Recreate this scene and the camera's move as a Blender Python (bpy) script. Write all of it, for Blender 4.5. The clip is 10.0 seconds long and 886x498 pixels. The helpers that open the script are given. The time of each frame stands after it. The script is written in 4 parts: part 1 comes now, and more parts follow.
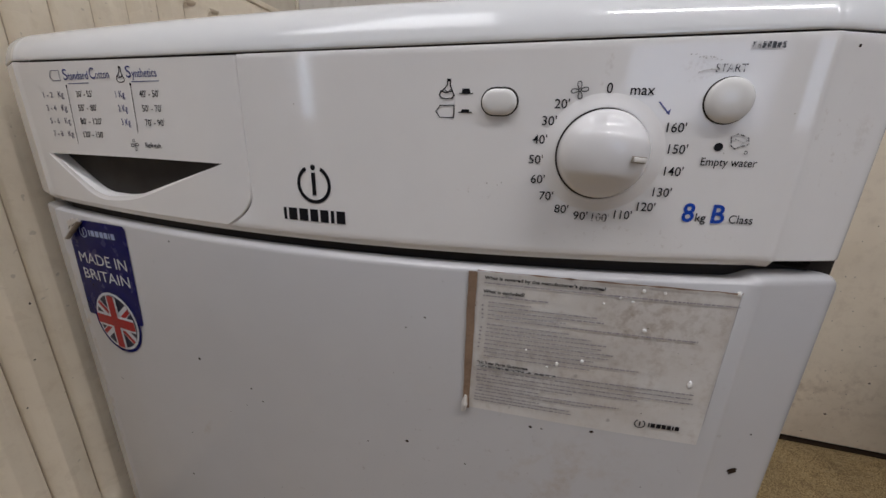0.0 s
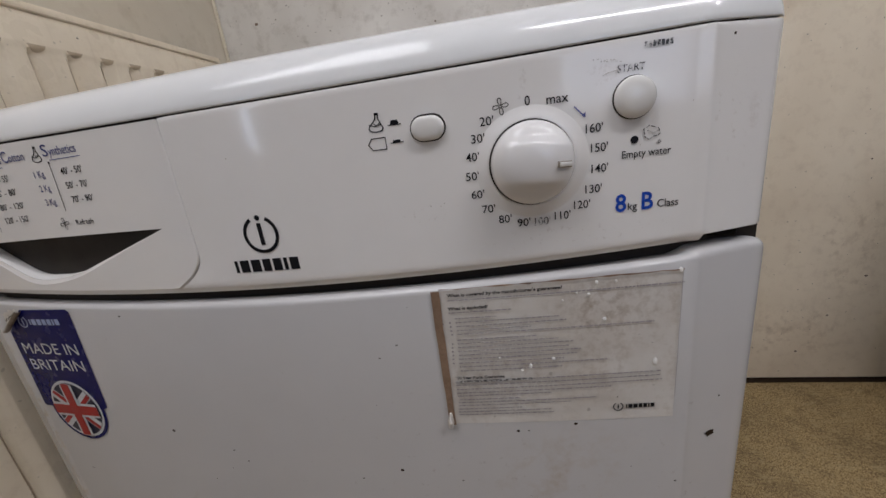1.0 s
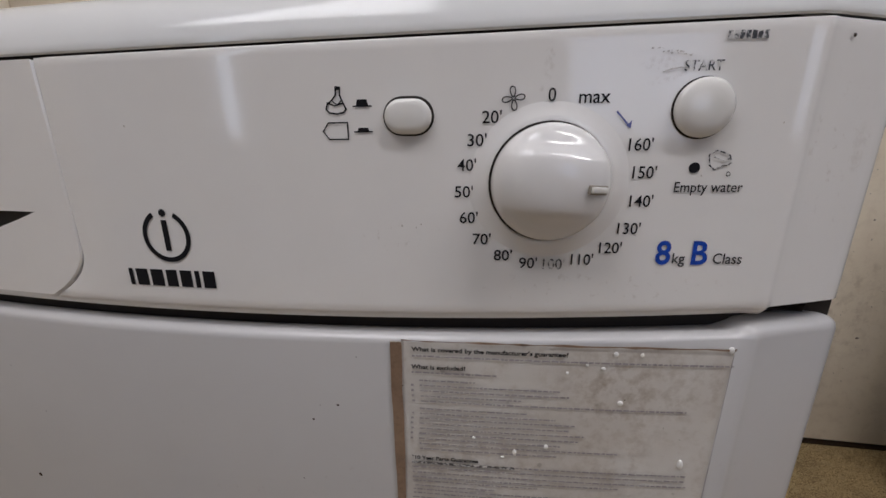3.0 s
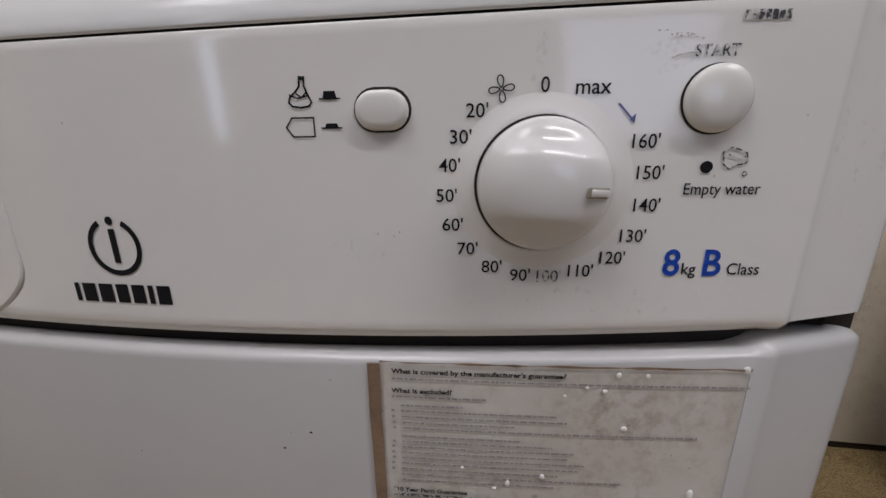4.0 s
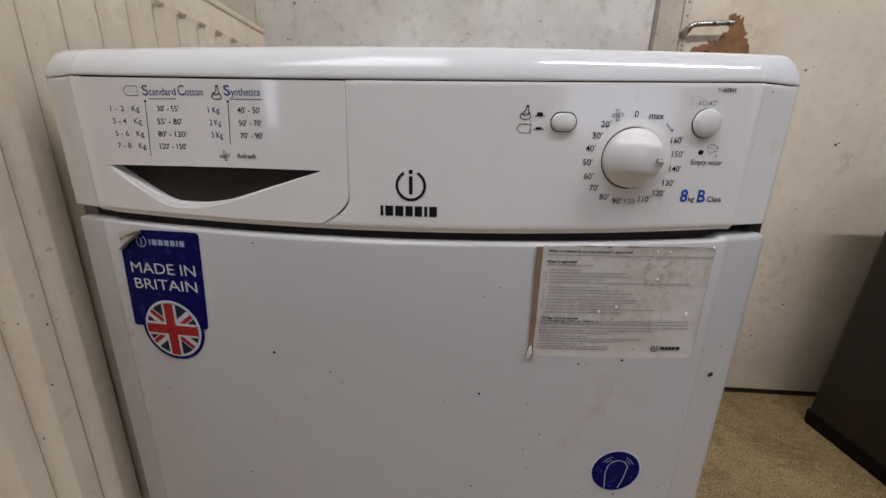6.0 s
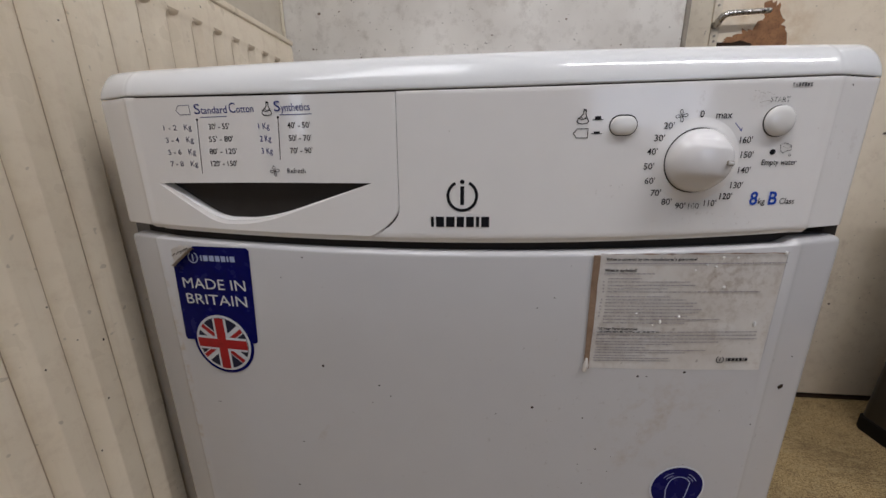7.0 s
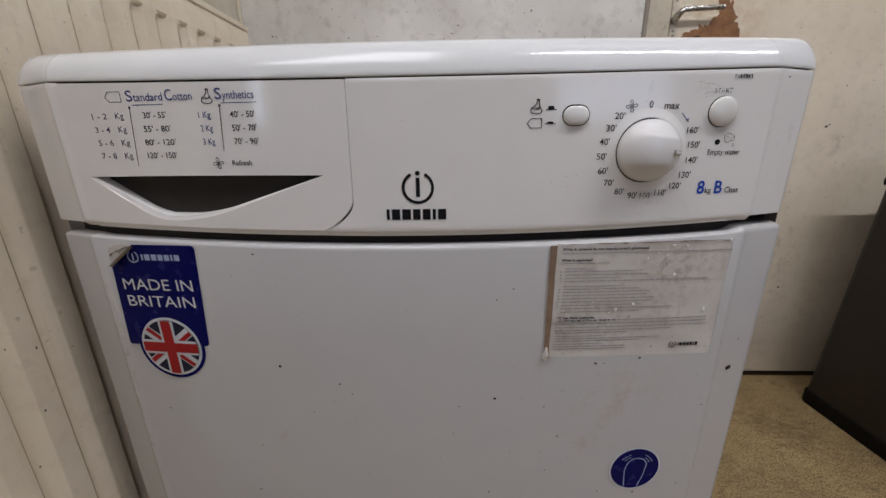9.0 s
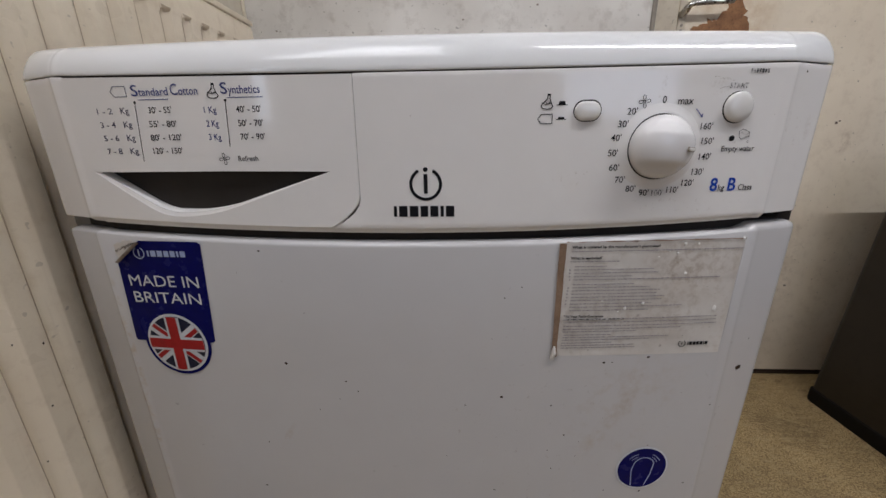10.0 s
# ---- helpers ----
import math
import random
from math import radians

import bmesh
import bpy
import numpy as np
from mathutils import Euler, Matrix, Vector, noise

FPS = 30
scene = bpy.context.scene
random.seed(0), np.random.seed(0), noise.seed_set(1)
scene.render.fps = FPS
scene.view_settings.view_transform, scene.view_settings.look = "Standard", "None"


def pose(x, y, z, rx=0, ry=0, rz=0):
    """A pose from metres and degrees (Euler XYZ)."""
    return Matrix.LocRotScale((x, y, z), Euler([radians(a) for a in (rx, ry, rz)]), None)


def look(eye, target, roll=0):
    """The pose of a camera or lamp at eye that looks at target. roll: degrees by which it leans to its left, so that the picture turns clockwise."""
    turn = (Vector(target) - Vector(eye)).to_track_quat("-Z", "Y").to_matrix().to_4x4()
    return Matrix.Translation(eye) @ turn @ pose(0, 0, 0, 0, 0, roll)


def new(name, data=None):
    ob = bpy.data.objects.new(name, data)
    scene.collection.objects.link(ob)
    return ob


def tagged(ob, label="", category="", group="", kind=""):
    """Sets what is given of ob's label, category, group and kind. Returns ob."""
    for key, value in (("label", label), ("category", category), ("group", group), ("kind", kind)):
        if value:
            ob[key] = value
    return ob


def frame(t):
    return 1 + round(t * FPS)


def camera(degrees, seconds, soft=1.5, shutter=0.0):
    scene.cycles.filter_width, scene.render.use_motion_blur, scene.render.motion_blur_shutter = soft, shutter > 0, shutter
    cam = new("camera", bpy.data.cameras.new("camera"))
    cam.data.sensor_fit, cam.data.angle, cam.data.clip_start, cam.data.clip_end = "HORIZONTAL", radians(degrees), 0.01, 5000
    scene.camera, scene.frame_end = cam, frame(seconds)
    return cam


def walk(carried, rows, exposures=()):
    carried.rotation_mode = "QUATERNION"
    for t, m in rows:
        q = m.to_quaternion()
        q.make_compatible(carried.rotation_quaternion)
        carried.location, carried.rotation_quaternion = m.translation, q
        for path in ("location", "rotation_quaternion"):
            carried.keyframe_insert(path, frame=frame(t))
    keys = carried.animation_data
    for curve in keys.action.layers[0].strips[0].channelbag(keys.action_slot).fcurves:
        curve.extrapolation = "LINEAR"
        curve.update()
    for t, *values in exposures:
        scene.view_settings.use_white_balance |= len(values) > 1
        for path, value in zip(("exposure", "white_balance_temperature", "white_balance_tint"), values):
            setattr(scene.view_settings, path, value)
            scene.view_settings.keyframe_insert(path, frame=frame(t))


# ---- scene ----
cam = camera(102.7, 10.0)
PATH = [
    (0, (0.149, -0.222, 0.761), (-0.343, 1.626, 0.176), 1.7),
    (0.5, (0.144, -0.219, 0.759), (-0.288, 1.639, 0.156), 1.9),
    (0.6, (0.143, -0.22, 0.759), (-0.248, 1.655, 0.182), 0.6),
    (0.9, (0.16, -0.22, 0.77), (-0.234, 1.659, 0.21), -6.4),
    (1, (0.161, -0.22, 0.77), (-0.197, 1.67, 0.222), -7.3),
    (1.5, (0.16, -0.213, 0.768), (-0.166, 1.684, 0.227), -1.0),
    (2, (0.165, -0.172, 0.768), (-0.137, 1.734, 0.245), -1.1),
    (2.5, (0.164, -0.163, 0.767), (-0.075, 1.748, 0.228), -1.3),
    (3, (0.158, -0.163, 0.766), (-0.134, 1.751, 0.264), -0.3),
    (3.2, (0.164, -0.151, 0.767), (-0.122, 1.765, 0.27), -0.7),
    (4.3, (0.16, -0.146, 0.765), (-0.109, 1.772, 0.268), -0.5),
    (4.5, (0.159, -0.157, 0.77), (-0.142, 1.753, 0.257), -1.3),
    (5, (0.105, -0.221, 0.774), (-0.041, 1.665, 0.126), -1.6),
    (5.2, (0.083, -0.272, 0.768), (-0.067, 1.625, 0.153), -1.1),
    (5.4, (0.075, -0.294, 0.768), (0.005, 1.619, 0.189), -2.0),
    (5.5, (0.066, -0.304, 0.762), (-0.024, 1.622, 0.229), -2.0),
    (5.7, (0.058, -0.304, 0.756), (-0.048, 1.624, 0.234), 1.5),
    (6.8, (0.041, -0.29, 0.765), (-0.116, 1.631, 0.231), -1.0),
    (7, (0.027, -0.295, 0.763), (-0.173, 1.627, 0.246), -0.7),
    (7.5, (0.029, -0.287, 0.767), (0.056, 1.634, 0.212), -1.1),
    (7.6, (0.033, -0.285, 0.766), (0.126, 1.635, 0.216), -1.6),
    (8, (0.025, -0.287, 0.761), (-0.003, 1.627, 0.181), 0.2),
    (8.5, (0.037, -0.286, 0.76), (-0.023, 1.614, 0.139), -0.2),
    (9, (0.041, -0.289, 0.761), (-0.026, 1.631, 0.208), -0.8),
    (9.5, (0.038, -0.286, 0.761), (-0.021, 1.629, 0.189), -0.8),
    (10, (0.037, -0.286, 0.761), (-0.044, 1.628, 0.188), -0.7),
]
walk(cam, [(t, look(eye, target, roll)) for t, eye, target, roll in PATH],
     [(0.0, -0.42, 6350, 13.5), (3.0, -0.48, 6450, 14.5), (4.5, -0.46, 6450, 14.5), (5.5, -0.29, 6400, 13.5), (10.0, -0.33, 6350, 13.5)])

# ---------------------------------------------------------------- light
world = bpy.data.worlds.new("sky")
scene.world = world
world.use_nodes = True
wn = world.node_tree.nodes
sky = wn.new("ShaderNodeTexSky")
sky.sky_type, sky.sun_disc = "NISHITA", False
sky.sun_elevation, sky.sun_rotation = radians(35), radians(200)
world.node_tree.links.new(sky.outputs[0], wn["Background"].inputs[0])
wn["Background"].inputs[1].default_value = 0.12


def area(name, m, sx, sy, watts, colour):
    d = bpy.data.lights.new(name, "AREA")
    d.shape, d.size, d.size_y, d.energy, d.color = "RECTANGLE", sx, sy, watts, colour
    ob = new(name, d)
    ob.matrix_world = m
    return ob


# daylight coming in through the two windows behind the viewer
area("window_daylight", look((1.25, -2.0, 1.20), (1.0, 0.5, 0.9)), 0.9, 0.68, 6.0, (0.70, 0.79, 1.0))
area("window_daylight", look((-1.24, -1.83, 1.42), (-0.3, 0.0, 0.8)), 0.075, 1.1, 1.7, (0.72, 0.84, 1.0))
# fluorescent tube under the ceiling
area("tube_light", look((1.20, -0.50, 2.195), (1.20, -0.50, 0.0)), 1.50, 0.03, 21.5, (0.975, 0.97, 0.96))
# unseen soft fill from above, added and dressed as a wide rooflight
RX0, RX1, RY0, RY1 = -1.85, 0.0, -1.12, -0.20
area("added_top_fill", look(((RX0 + RX1) / 2, (RY0 + RY1) / 2, 2.30), ((RX0 + RX1) / 2, (RY0 + RY1) / 2, 0.0)), RX1 - RX0 - 0.04, RY1 - RY0 - 0.04, 41.0, (0.97, 0.965, 0.955))


# ---------------------------------------------------------------- materials
def material(name):
    m = bpy.data.materials.new(name)
    m.use_nodes = True
    nt = m.node_tree
    return m, nt, nt.nodes["Principled BSDF"]


def noise_tex(nt, scale, detail=4.0, rough=0.55, stretch=None):
    co = nt.nodes.new("ShaderNodeTexCoord")
    src = co.outputs["Object"]
    if stretch:
        mp = nt.nodes.new("ShaderNodeMapping")
        mp.inputs["Scale"].default_value = stretch
        nt.links.new(src, mp.inputs[0])
        src = mp.outputs[0]
    n = nt.nodes.new("ShaderNodeTexNoise")
    n.inputs["Scale"].default_value, n.inputs["Detail"].default_value = scale, detail
    n.inputs["Roughness"].default_value = rough
    nt.links.new(src, n.inputs["Vector"])
    return n.outputs["Fac"]


def ramp(nt, src, stops):
    r = nt.nodes.new("ShaderNodeValToRGB")
    els = r.color_ramp.elements
    while len(els) < len(stops):
        els.new(0.5)
    for e, (p, c) in zip(els, stops):
        e.position, e.color = p, (*c, 1) if len(c) == 3 else c
    nt.links.new(src, r.inputs[0])
    return r.outputs[0]


def grey(v):
    return (v, v, v)


def mix(nt, fac, a, b, mode="MIX"):
    n = nt.nodes.new("ShaderNodeMix")
    n.data_type, n.blend_type = "RGBA", mode
    for sock, v in ((n.inputs[0], fac), (n.inputs[6], a), (n.inputs[7], b)):
        if isinstance(v, (int, float)):
            sock.default_value = v
        elif isinstance(v, tuple):
            sock.default_value = (*v, 1)
        else:
            nt.links.new(v, sock)
    return n.outputs[2]


def bump(nt, bs, src, strength, dist):
    b = nt.nodes.new("ShaderNodeBump")
    b.inputs["Strength"].default_value, b.inputs["Distance"].default_value = strength, dist
    nt.links.new(src, b.inputs["Height"])
    nt.links.new(b.outputs[0], bs.inputs["Normal"])


def plain(name, colour, rough=0.5, metal=0.0, coat=0.0, var=0.06, scale=60.0, spec=0.5):
    """Paint, plastic, print: one colour with a faint uneven tone and gloss."""
    m, nt, bs = material(name)
    n = noise_tex(nt, scale)
    dark = tuple(c * (1 - var) for c in colour)
    light = tuple(min(1.0, c * (1 + var)) for c in colour)
    nt.links.new(ramp(nt, n, [(0.3, dark), (0.7, light)]), bs.inputs["Base Color"])
    nt.links.new(ramp(nt, n, [(0.3, grey(max(0.02, rough - 0.05))), (0.7, grey(min(1.0, rough + 0.05)))]), bs.inputs["Roughness"])
    bs.inputs["Specular IOR Level"].default_value = spec
    bs.inputs["Metallic"].default_value, bs.inputs["Coat Weight"].default_value = metal, coat
    return m


def stained(name, colour, stain, rough, amount=0.5, specks=0.3, bump_d=0.0004, fine=300.0, big=7.0, cover=0.5, spec=0.5, gloss=0.06):
    """Painted surface with cloudy dirt, small dark marks and a slight orange-peel."""
    m, nt, bs = material(name)
    clouds = ramp(nt, noise_tex(nt, big, 3.0, 0.5), [(cover - 0.12, grey(0)), (cover + 0.3, grey(amount))])
    grime = ramp(nt, noise_tex(nt, big * 6, 5.0, 0.7), [(0.5, grey(0)), (0.85, grey(min(1.0, amount * 1.5)))])
    tone = ramp(nt, noise_tex(nt, big * 2.5, 2.0), [(0.2, tuple(c * 0.97 for c in colour)), (0.8, colour)])
    c1 = mix(nt, grime, mix(nt, clouds, tone, stain), stain)
    marks = ramp(nt, noise_tex(nt, 130.0, 1.0, 0.4), [(0.745, grey(0)), (0.775, grey(specks))])
    c2 = mix(nt, marks, c1, tuple(c * 0.35 for c in stain))
    nt.links.new(c2, bs.inputs["Base Color"])
    r = ramp(nt, noise_tex(nt, big * 3, 3.0), [(0.2, grey(max(0.03, rough - gloss))), (0.85, grey(rough + gloss))])
    nt.links.new(r, bs.inputs["Roughness"])
    bs.inputs["Specular IOR Level"].default_value = spec
    bump(nt, bs, noise_tex(nt, fine, 2.0), 0.15, bump_d)
    return m


def smear(m, spots, colour, scale, lo, hi, strength):
    """Blotchy marks of dirt at given places; spots (x, z, half width, half height)."""
    nt = m.node_tree
    bs = nt.nodes["Principled BSDF"]
    co = nt.nodes.new("ShaderNodeTexCoord").outputs["Object"]
    col = bs.inputs["Base Color"].links[0].from_socket
    for x, z, rx, rz, *turn in spots:
        mp = nt.nodes.new("ShaderNodeMapping")
        mp.vector_type = "TEXTURE"
        mp.inputs["Location"].default_value, mp.inputs["Scale"].default_value = (x, 0, z), (rx, 1.0, rz)
        mp.inputs["Rotation"].default_value = (0, -radians(turn[0]) if turn else 0, 0)
        nt.links.new(co, mp.inputs[0])
        g = nt.nodes.new("ShaderNodeTexGradient")
        g.gradient_type = "SPHERICAL"
        nt.links.new(mp.outputs[0], g.inputs[0])
        blot = ramp(nt, noise_tex(nt, scale, 4.0, 0.65), [(lo, grey(0)), (hi, grey(strength))])
        fac = mix(nt, 1.0, blot, ramp(nt, g.outputs["Fac"], [(0.0, grey(0)), (0.45, grey(1))]), "MULTIPLY")
        col = mix(nt, fac, col, colour)
    nt.links.new(col, bs.inputs["Base Color"])


ENAMEL = stained("white enamel", (0.72, 0.715, 0.725), (0.50, 0.45, 0.40), 0.22, 0.012, 0.02, 0.00002, 500, 11, 0.50, gloss=0.015)
PLASTIC = stained("white plastic", (0.83, 0.815, 0.805), (0.50, 0.46, 0.42), 0.09, 0.012, 0.01, 0.00002, 600, 14, 0.54, gloss=0.015)
WORKTOP = stained("glossy white worktop plastic", (0.79, 0.80, 0.81), (0.55, 0.51, 0.47), 0.125, 0.02, 0.02, 0.00001, 600, 14, 0.54, gloss=0.01)


DOOR_ENAMEL = stained("scuffed white enamel", (0.55, 0.543, 0.548), (0.43, 0.38, 0.33), 0.22, 0.014, 0.02, 0.00002, 500, 11, 0.50, gloss=0.02)
smear(DOOR_ENAMEL, [(0.172, 0.525, 0.055, 0.05), (0.195, 0.56, 0.05, 0.035)], (0.42, 0.34, 0.26), 75, 0.50, 0.78, 0.30)
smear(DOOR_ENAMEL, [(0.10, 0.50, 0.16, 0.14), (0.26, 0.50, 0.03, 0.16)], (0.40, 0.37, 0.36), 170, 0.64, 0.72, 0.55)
smear(DOOR_ENAMEL, [(0.168, 0.517, 0.042, 0.010, 57), (0.187, 0.56, 0.03, 0.011, 75), (-0.118, 0.505, 0.016, 0.004, 60)], (0.40, 0.31, 0.23), 140, 0.38, 0.72, 0.30)
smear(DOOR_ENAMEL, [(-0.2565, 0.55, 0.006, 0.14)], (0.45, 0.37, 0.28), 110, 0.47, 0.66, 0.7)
PANEL_PLASTIC = stained("rubbed white panel plastic", (0.83, 0.815, 0.805), (0.50, 0.46, 0.42), 0.09, 0.012, 0.01, 0.00002, 600, 14, 0.54, gloss=0.015)
smear(PANEL_PLASTIC, [(0.1745, 0.7985, 0.0022, 0.0085), (0.2120, 0.7965, 0.008, 0.0030), (0.2155, 0.7925, 0.009, 0.0018, 20), (0.1722, 0.7893, 0.0012, 0.0014)], (0.33, 0.26, 0.20), 520, 0.46, 0.72, 0.22)
smear(PANEL_PLASTIC, [(0.12, 0.735, 0.02, 0.008), (0.20, 0.715, 0.06, 0.008), (0.28, 0.765, 0.018, 0.03)], (0.42, 0.36, 0.31), 330, 0.60, 0.74, 0.36)
smear(PANEL_PLASTIC, [(0.2885, 0.7685, 0.004, 0.010)], (0.30, 0.22, 0.15), 300, 0.42, 0.75, 0.26)
# unseen walls are coloured dark to cut the light they throw back
HIDDEN = plain("dark brown for low bounce", (0.055, 0.047, 0.04), 0.7, var=0.1, scale=3)
BUTTON = plain("button plastic", (0.76, 0.75, 0.73), 0.12, var=0.02)
KNOB = plain("knob plastic", (0.745, 0.735, 0.735), 0.16, var=0.015)
DARK = plain("near-black brown", (0.016, 0.011, 0.008), 0.7)
EDGE_GREY = stained("edge shade and screw grey", (0.33, 0.295, 0.25), (0.16, 0.13, 0.10), 0.6, 0.6, 0.4, 0.0006, 90, 20)
# cabinet grey is darkened to deepen the shade in the gap beside it
CABINET = stained("gap-darkening grey steel", (0.24, 0.225, 0.205), (0.12, 0.10, 0.08), 0.55, 0.5, 0.2, 0.0002, 200, 9)
POCKET = plain("pocket plastic", (0.80, 0.79, 0.78), 0.35, var=0.05)
INK = plain("black print", (0.012, 0.012, 0.015), 0.5, spec=0.1)
INK_WORN, nt_, bs_ = material("half rubbed-off black print")
nt_.links.new(ramp(nt_, noise_tex(nt_, 620, 2.0, 0.6), [(0.46, (0.04, 0.04, 0.045)), (0.56, (0.66, 0.65, 0.64))]), bs_.inputs["Base Color"])
bs_.inputs["Roughness"].default_value = 0.35
INK_FAINT = plain("faint print", (0.31, 0.285, 0.295), 0.6, var=0.25, scale=700)
INK_NAVY = plain("navy print", (0.03, 0.045, 0.20), 0.45, var=0.3, scale=700)
INK_GREY = plain("grey blue print", (0.09, 0.095, 0.15), 0.45, var=0.5, scale=700)
INK_BLUE = plain("blue print", (0.012, 0.065, 0.42), 0.4, var=0.3, scale=800, spec=0.22)
LABEL_BLUE = plain("blue label film", (0.0018, 0.0032, 0.088), 0.25, var=0.15, scale=90, spec=0.1)
LABEL_WHITE = plain("white label print", (0.61, 0.635, 0.68), 0.35, var=0.08, scale=300)
LABEL_PALE = plain("pale blue label print", (0.33, 0.40, 0.62), 0.35, var=0.15, scale=300)
FLAG_RED = plain("red label print", (0.34, 0.012, 0.014), 0.35, var=0.12, scale=200, spec=0.22)
FLAG_BLACK = plain("black blue label print", (0.006, 0.008, 0.03), 0.35, spec=0.22)
PAPER = stained("yellowed paper", (0.66, 0.635, 0.605), (0.36, 0.29, 0.22), 0.42, 0.36, 0.4, 0.0002, 250, 30, 0.50)
CURL = stained("peeled sticker backing", (0.40, 0.35, 0.29), (0.12, 0.085, 0.06), 0.6, 0.9, 0.5, 0.0006, 200, 70, 0.45)
smear(PAPER, [(0.222, 0.672, 0.05, 0.022), (0.212, 0.645, 0.022, 0.05), (0.15, 0.62, 0.05, 0.03)], (0.27, 0.20, 0.14), 160, 0.46, 0.74, 0.45)
GUM = stained("dried brown gum", (0.30, 0.20, 0.135), (0.12, 0.07, 0.04), 0.6, 0.6, 0.5, 0.0006, 200, 60, 0.45)
PAINT_DROP = plain("white paint drops", (0.83, 0.82, 0.80), 0.3)
DIRT_SHADE = plain("dark dirt and shade", (0.035, 0.022, 0.014), 0.8, var=0.4, scale=500, spec=0.1)
SCUFF = plain("grey-brown scuff", (0.52, 0.49, 0.465), 0.6, var=0.3, scale=500)
WALL_MARK = plain("brown wall mark", (0.16, 0.11, 0.075), 0.7, var=0.4, scale=300)
PEN = plain("pen mark", (0.10, 0.12, 0.33), 0.5, var=0.3, scale=600)
RAD_PAINT = stained("cream radiator enamel", (0.87, 0.775, 0.62), (0.50, 0.38, 0.25), 0.30, 0.26, 0.3, 0.0004, 140, 8, 0.47)
nt_ = RAD_PAINT.node_tree
bs_ = nt_.nodes["Principled BSDF"]
runs = ramp(nt_, noise_tex(nt_, 130, 3.0, 0.6, stretch=(1, 1, 0.05)), [(0.56, grey(0)), (0.80, grey(0.16))])
nt_.links.new(mix(nt_, runs, bs_.inputs["Base Color"].links[0].from_socket, (0.40, 0.28, 0.17)), bs_.inputs["Base Color"])
RAD_SHADE = stained("brown rail shade", (0.56, 0.455, 0.33), (0.38, 0.29, 0.19), 0.6, 0.5, 0.3, 0.0003, 200, 30, 0.5)
RAD_GROOVE = stained("brown edging", (0.57, 0.455, 0.33), (0.27, 0.19, 0.12), 0.6, 0.5, 0.3, 0.0003, 200, 30, 0.5)
WALL_GREY = stained("off-white wall paint", (0.79, 0.765, 0.72), (0.36, 0.32, 0.27), 0.5, 0.5, 0.55, 0.0015, 60, 5, 0.5)
WALL_CREAM = stained("cream wall paint", (0.72, 0.66, 0.55), (0.45, 0.37, 0.27), 0.55, 0.4, 0.3, 0.0015, 60, 4, 0.5)
DOOR_PAINT = stained("cream gloss door paint", (0.91, 0.81, 0.655), (0.50, 0.39, 0.27), 0.36, 0.28, 0.6, 0.0008, 90, 5, 0.5)
smear(DOOR_PAINT, [(0.42, 0.40, 0.10, 0.16), (0.30, 0.16, 0.20, 0.10), (0.50, 0.75, 0.05, 0.04)], (0.36, 0.25, 0.15), 32, 0.50, 0.74, 0.5)
smear(DOOR_PAINT, [(0.15, 1.05, 0.12, 0.13)], (0.55, 0.36, 0.17), 22, 0.36, 0.70, 0.6)
BARE_WOOD = stained("bare brown wood", (0.37, 0.175, 0.07), (0.09, 0.035, 0.014), 0.6, 0.7, 0.5, 0.0008, 120, 30, 0.48)
CEIL = plain("ceiling paint", (0.75, 0.73, 0.69), 0.8, var=0.04, scale=5)
CHROME = plain("tarnished chrome", (0.55, 0.53, 0.50), 0.28, metal=1.0, var=0.15, scale=120)
STEEL = stained("brushed brown-grey steel", (0.027, 0.021, 0.014), (0.013, 0.010, 0.007), 0.40, 0.5, 0.2, 0.0002, 300, 6, 0.45, spec=0.35)
BLACK_PLASTIC = plain("black plastic", (0.009, 0.008, 0.007), 0.7, var=0.2, spec=0.12)
LID_PLASTIC = plain("brown-grey lid plastic", (0.10, 0.08, 0.06), 0.42, var=0.15)
TRIM_PAINT = stained("off-white gloss trim", (0.75, 0.68, 0.55), (0.40, 0.32, 0.23), 0.4, 0.4, 0.5, 0.0008, 90, 9, 0.5)


def floor_material():
    """Worn speckled beige sheet flooring."""
    m, nt, bs = material("speckled beige flooring")
    grain = mix(nt, 0.5, noise_tex(nt, 235, 4.0, 0.75), noise_tex(nt, 560, 2.0, 0.6))
    base = ramp(nt, grain, [(0.43, (0.115, 0.068, 0.026)), (0.49, (0.295, 0.200, 0.082)), (0.55, (0.56, 0.42, 0.22))])
    worn = ramp(nt, noise_tex(nt, 5, 6.0, 0.65), [(0.42, grey(0)), (0.64, grey(0.7))])
    c = mix(nt, worn, base, mix(nt, 0.55, base, (0.085, 0.055, 0.025)))
    marks = ramp(nt, noise_tex(nt, 45, 2.0, 0.5, stretch=(1, 2.2, 1)), [(0.68, grey(0)), (0.74, grey(0.6))])
    c = mix(nt, marks, c, (0.08, 0.05, 0.025))
    blots = ramp(nt, noise_tex(nt, 26, 5.0, 0.7), [(0.52, grey(0)), (0.68, grey(0.5))])
    c = mix(nt, blots, c, (0.10, 0.060, 0.022))
    pale = ramp(nt, noise_tex(nt, 38, 4.0, 0.65, stretch=(1, 1.6, 1)), [(0.53, grey(0)), (0.66, grey(0.55))])
    c = mix(nt, pale, c, (0.46, 0.36, 0.20))
    nt.links.new(c, bs.inputs["Base Color"])
    bs.inputs["Roughness"].default_value = 0.62
    bump(nt, bs, noise_tex(nt, 260, 3.0), 0.3, 0.0006)
    return m


FLOOR = floor_material()

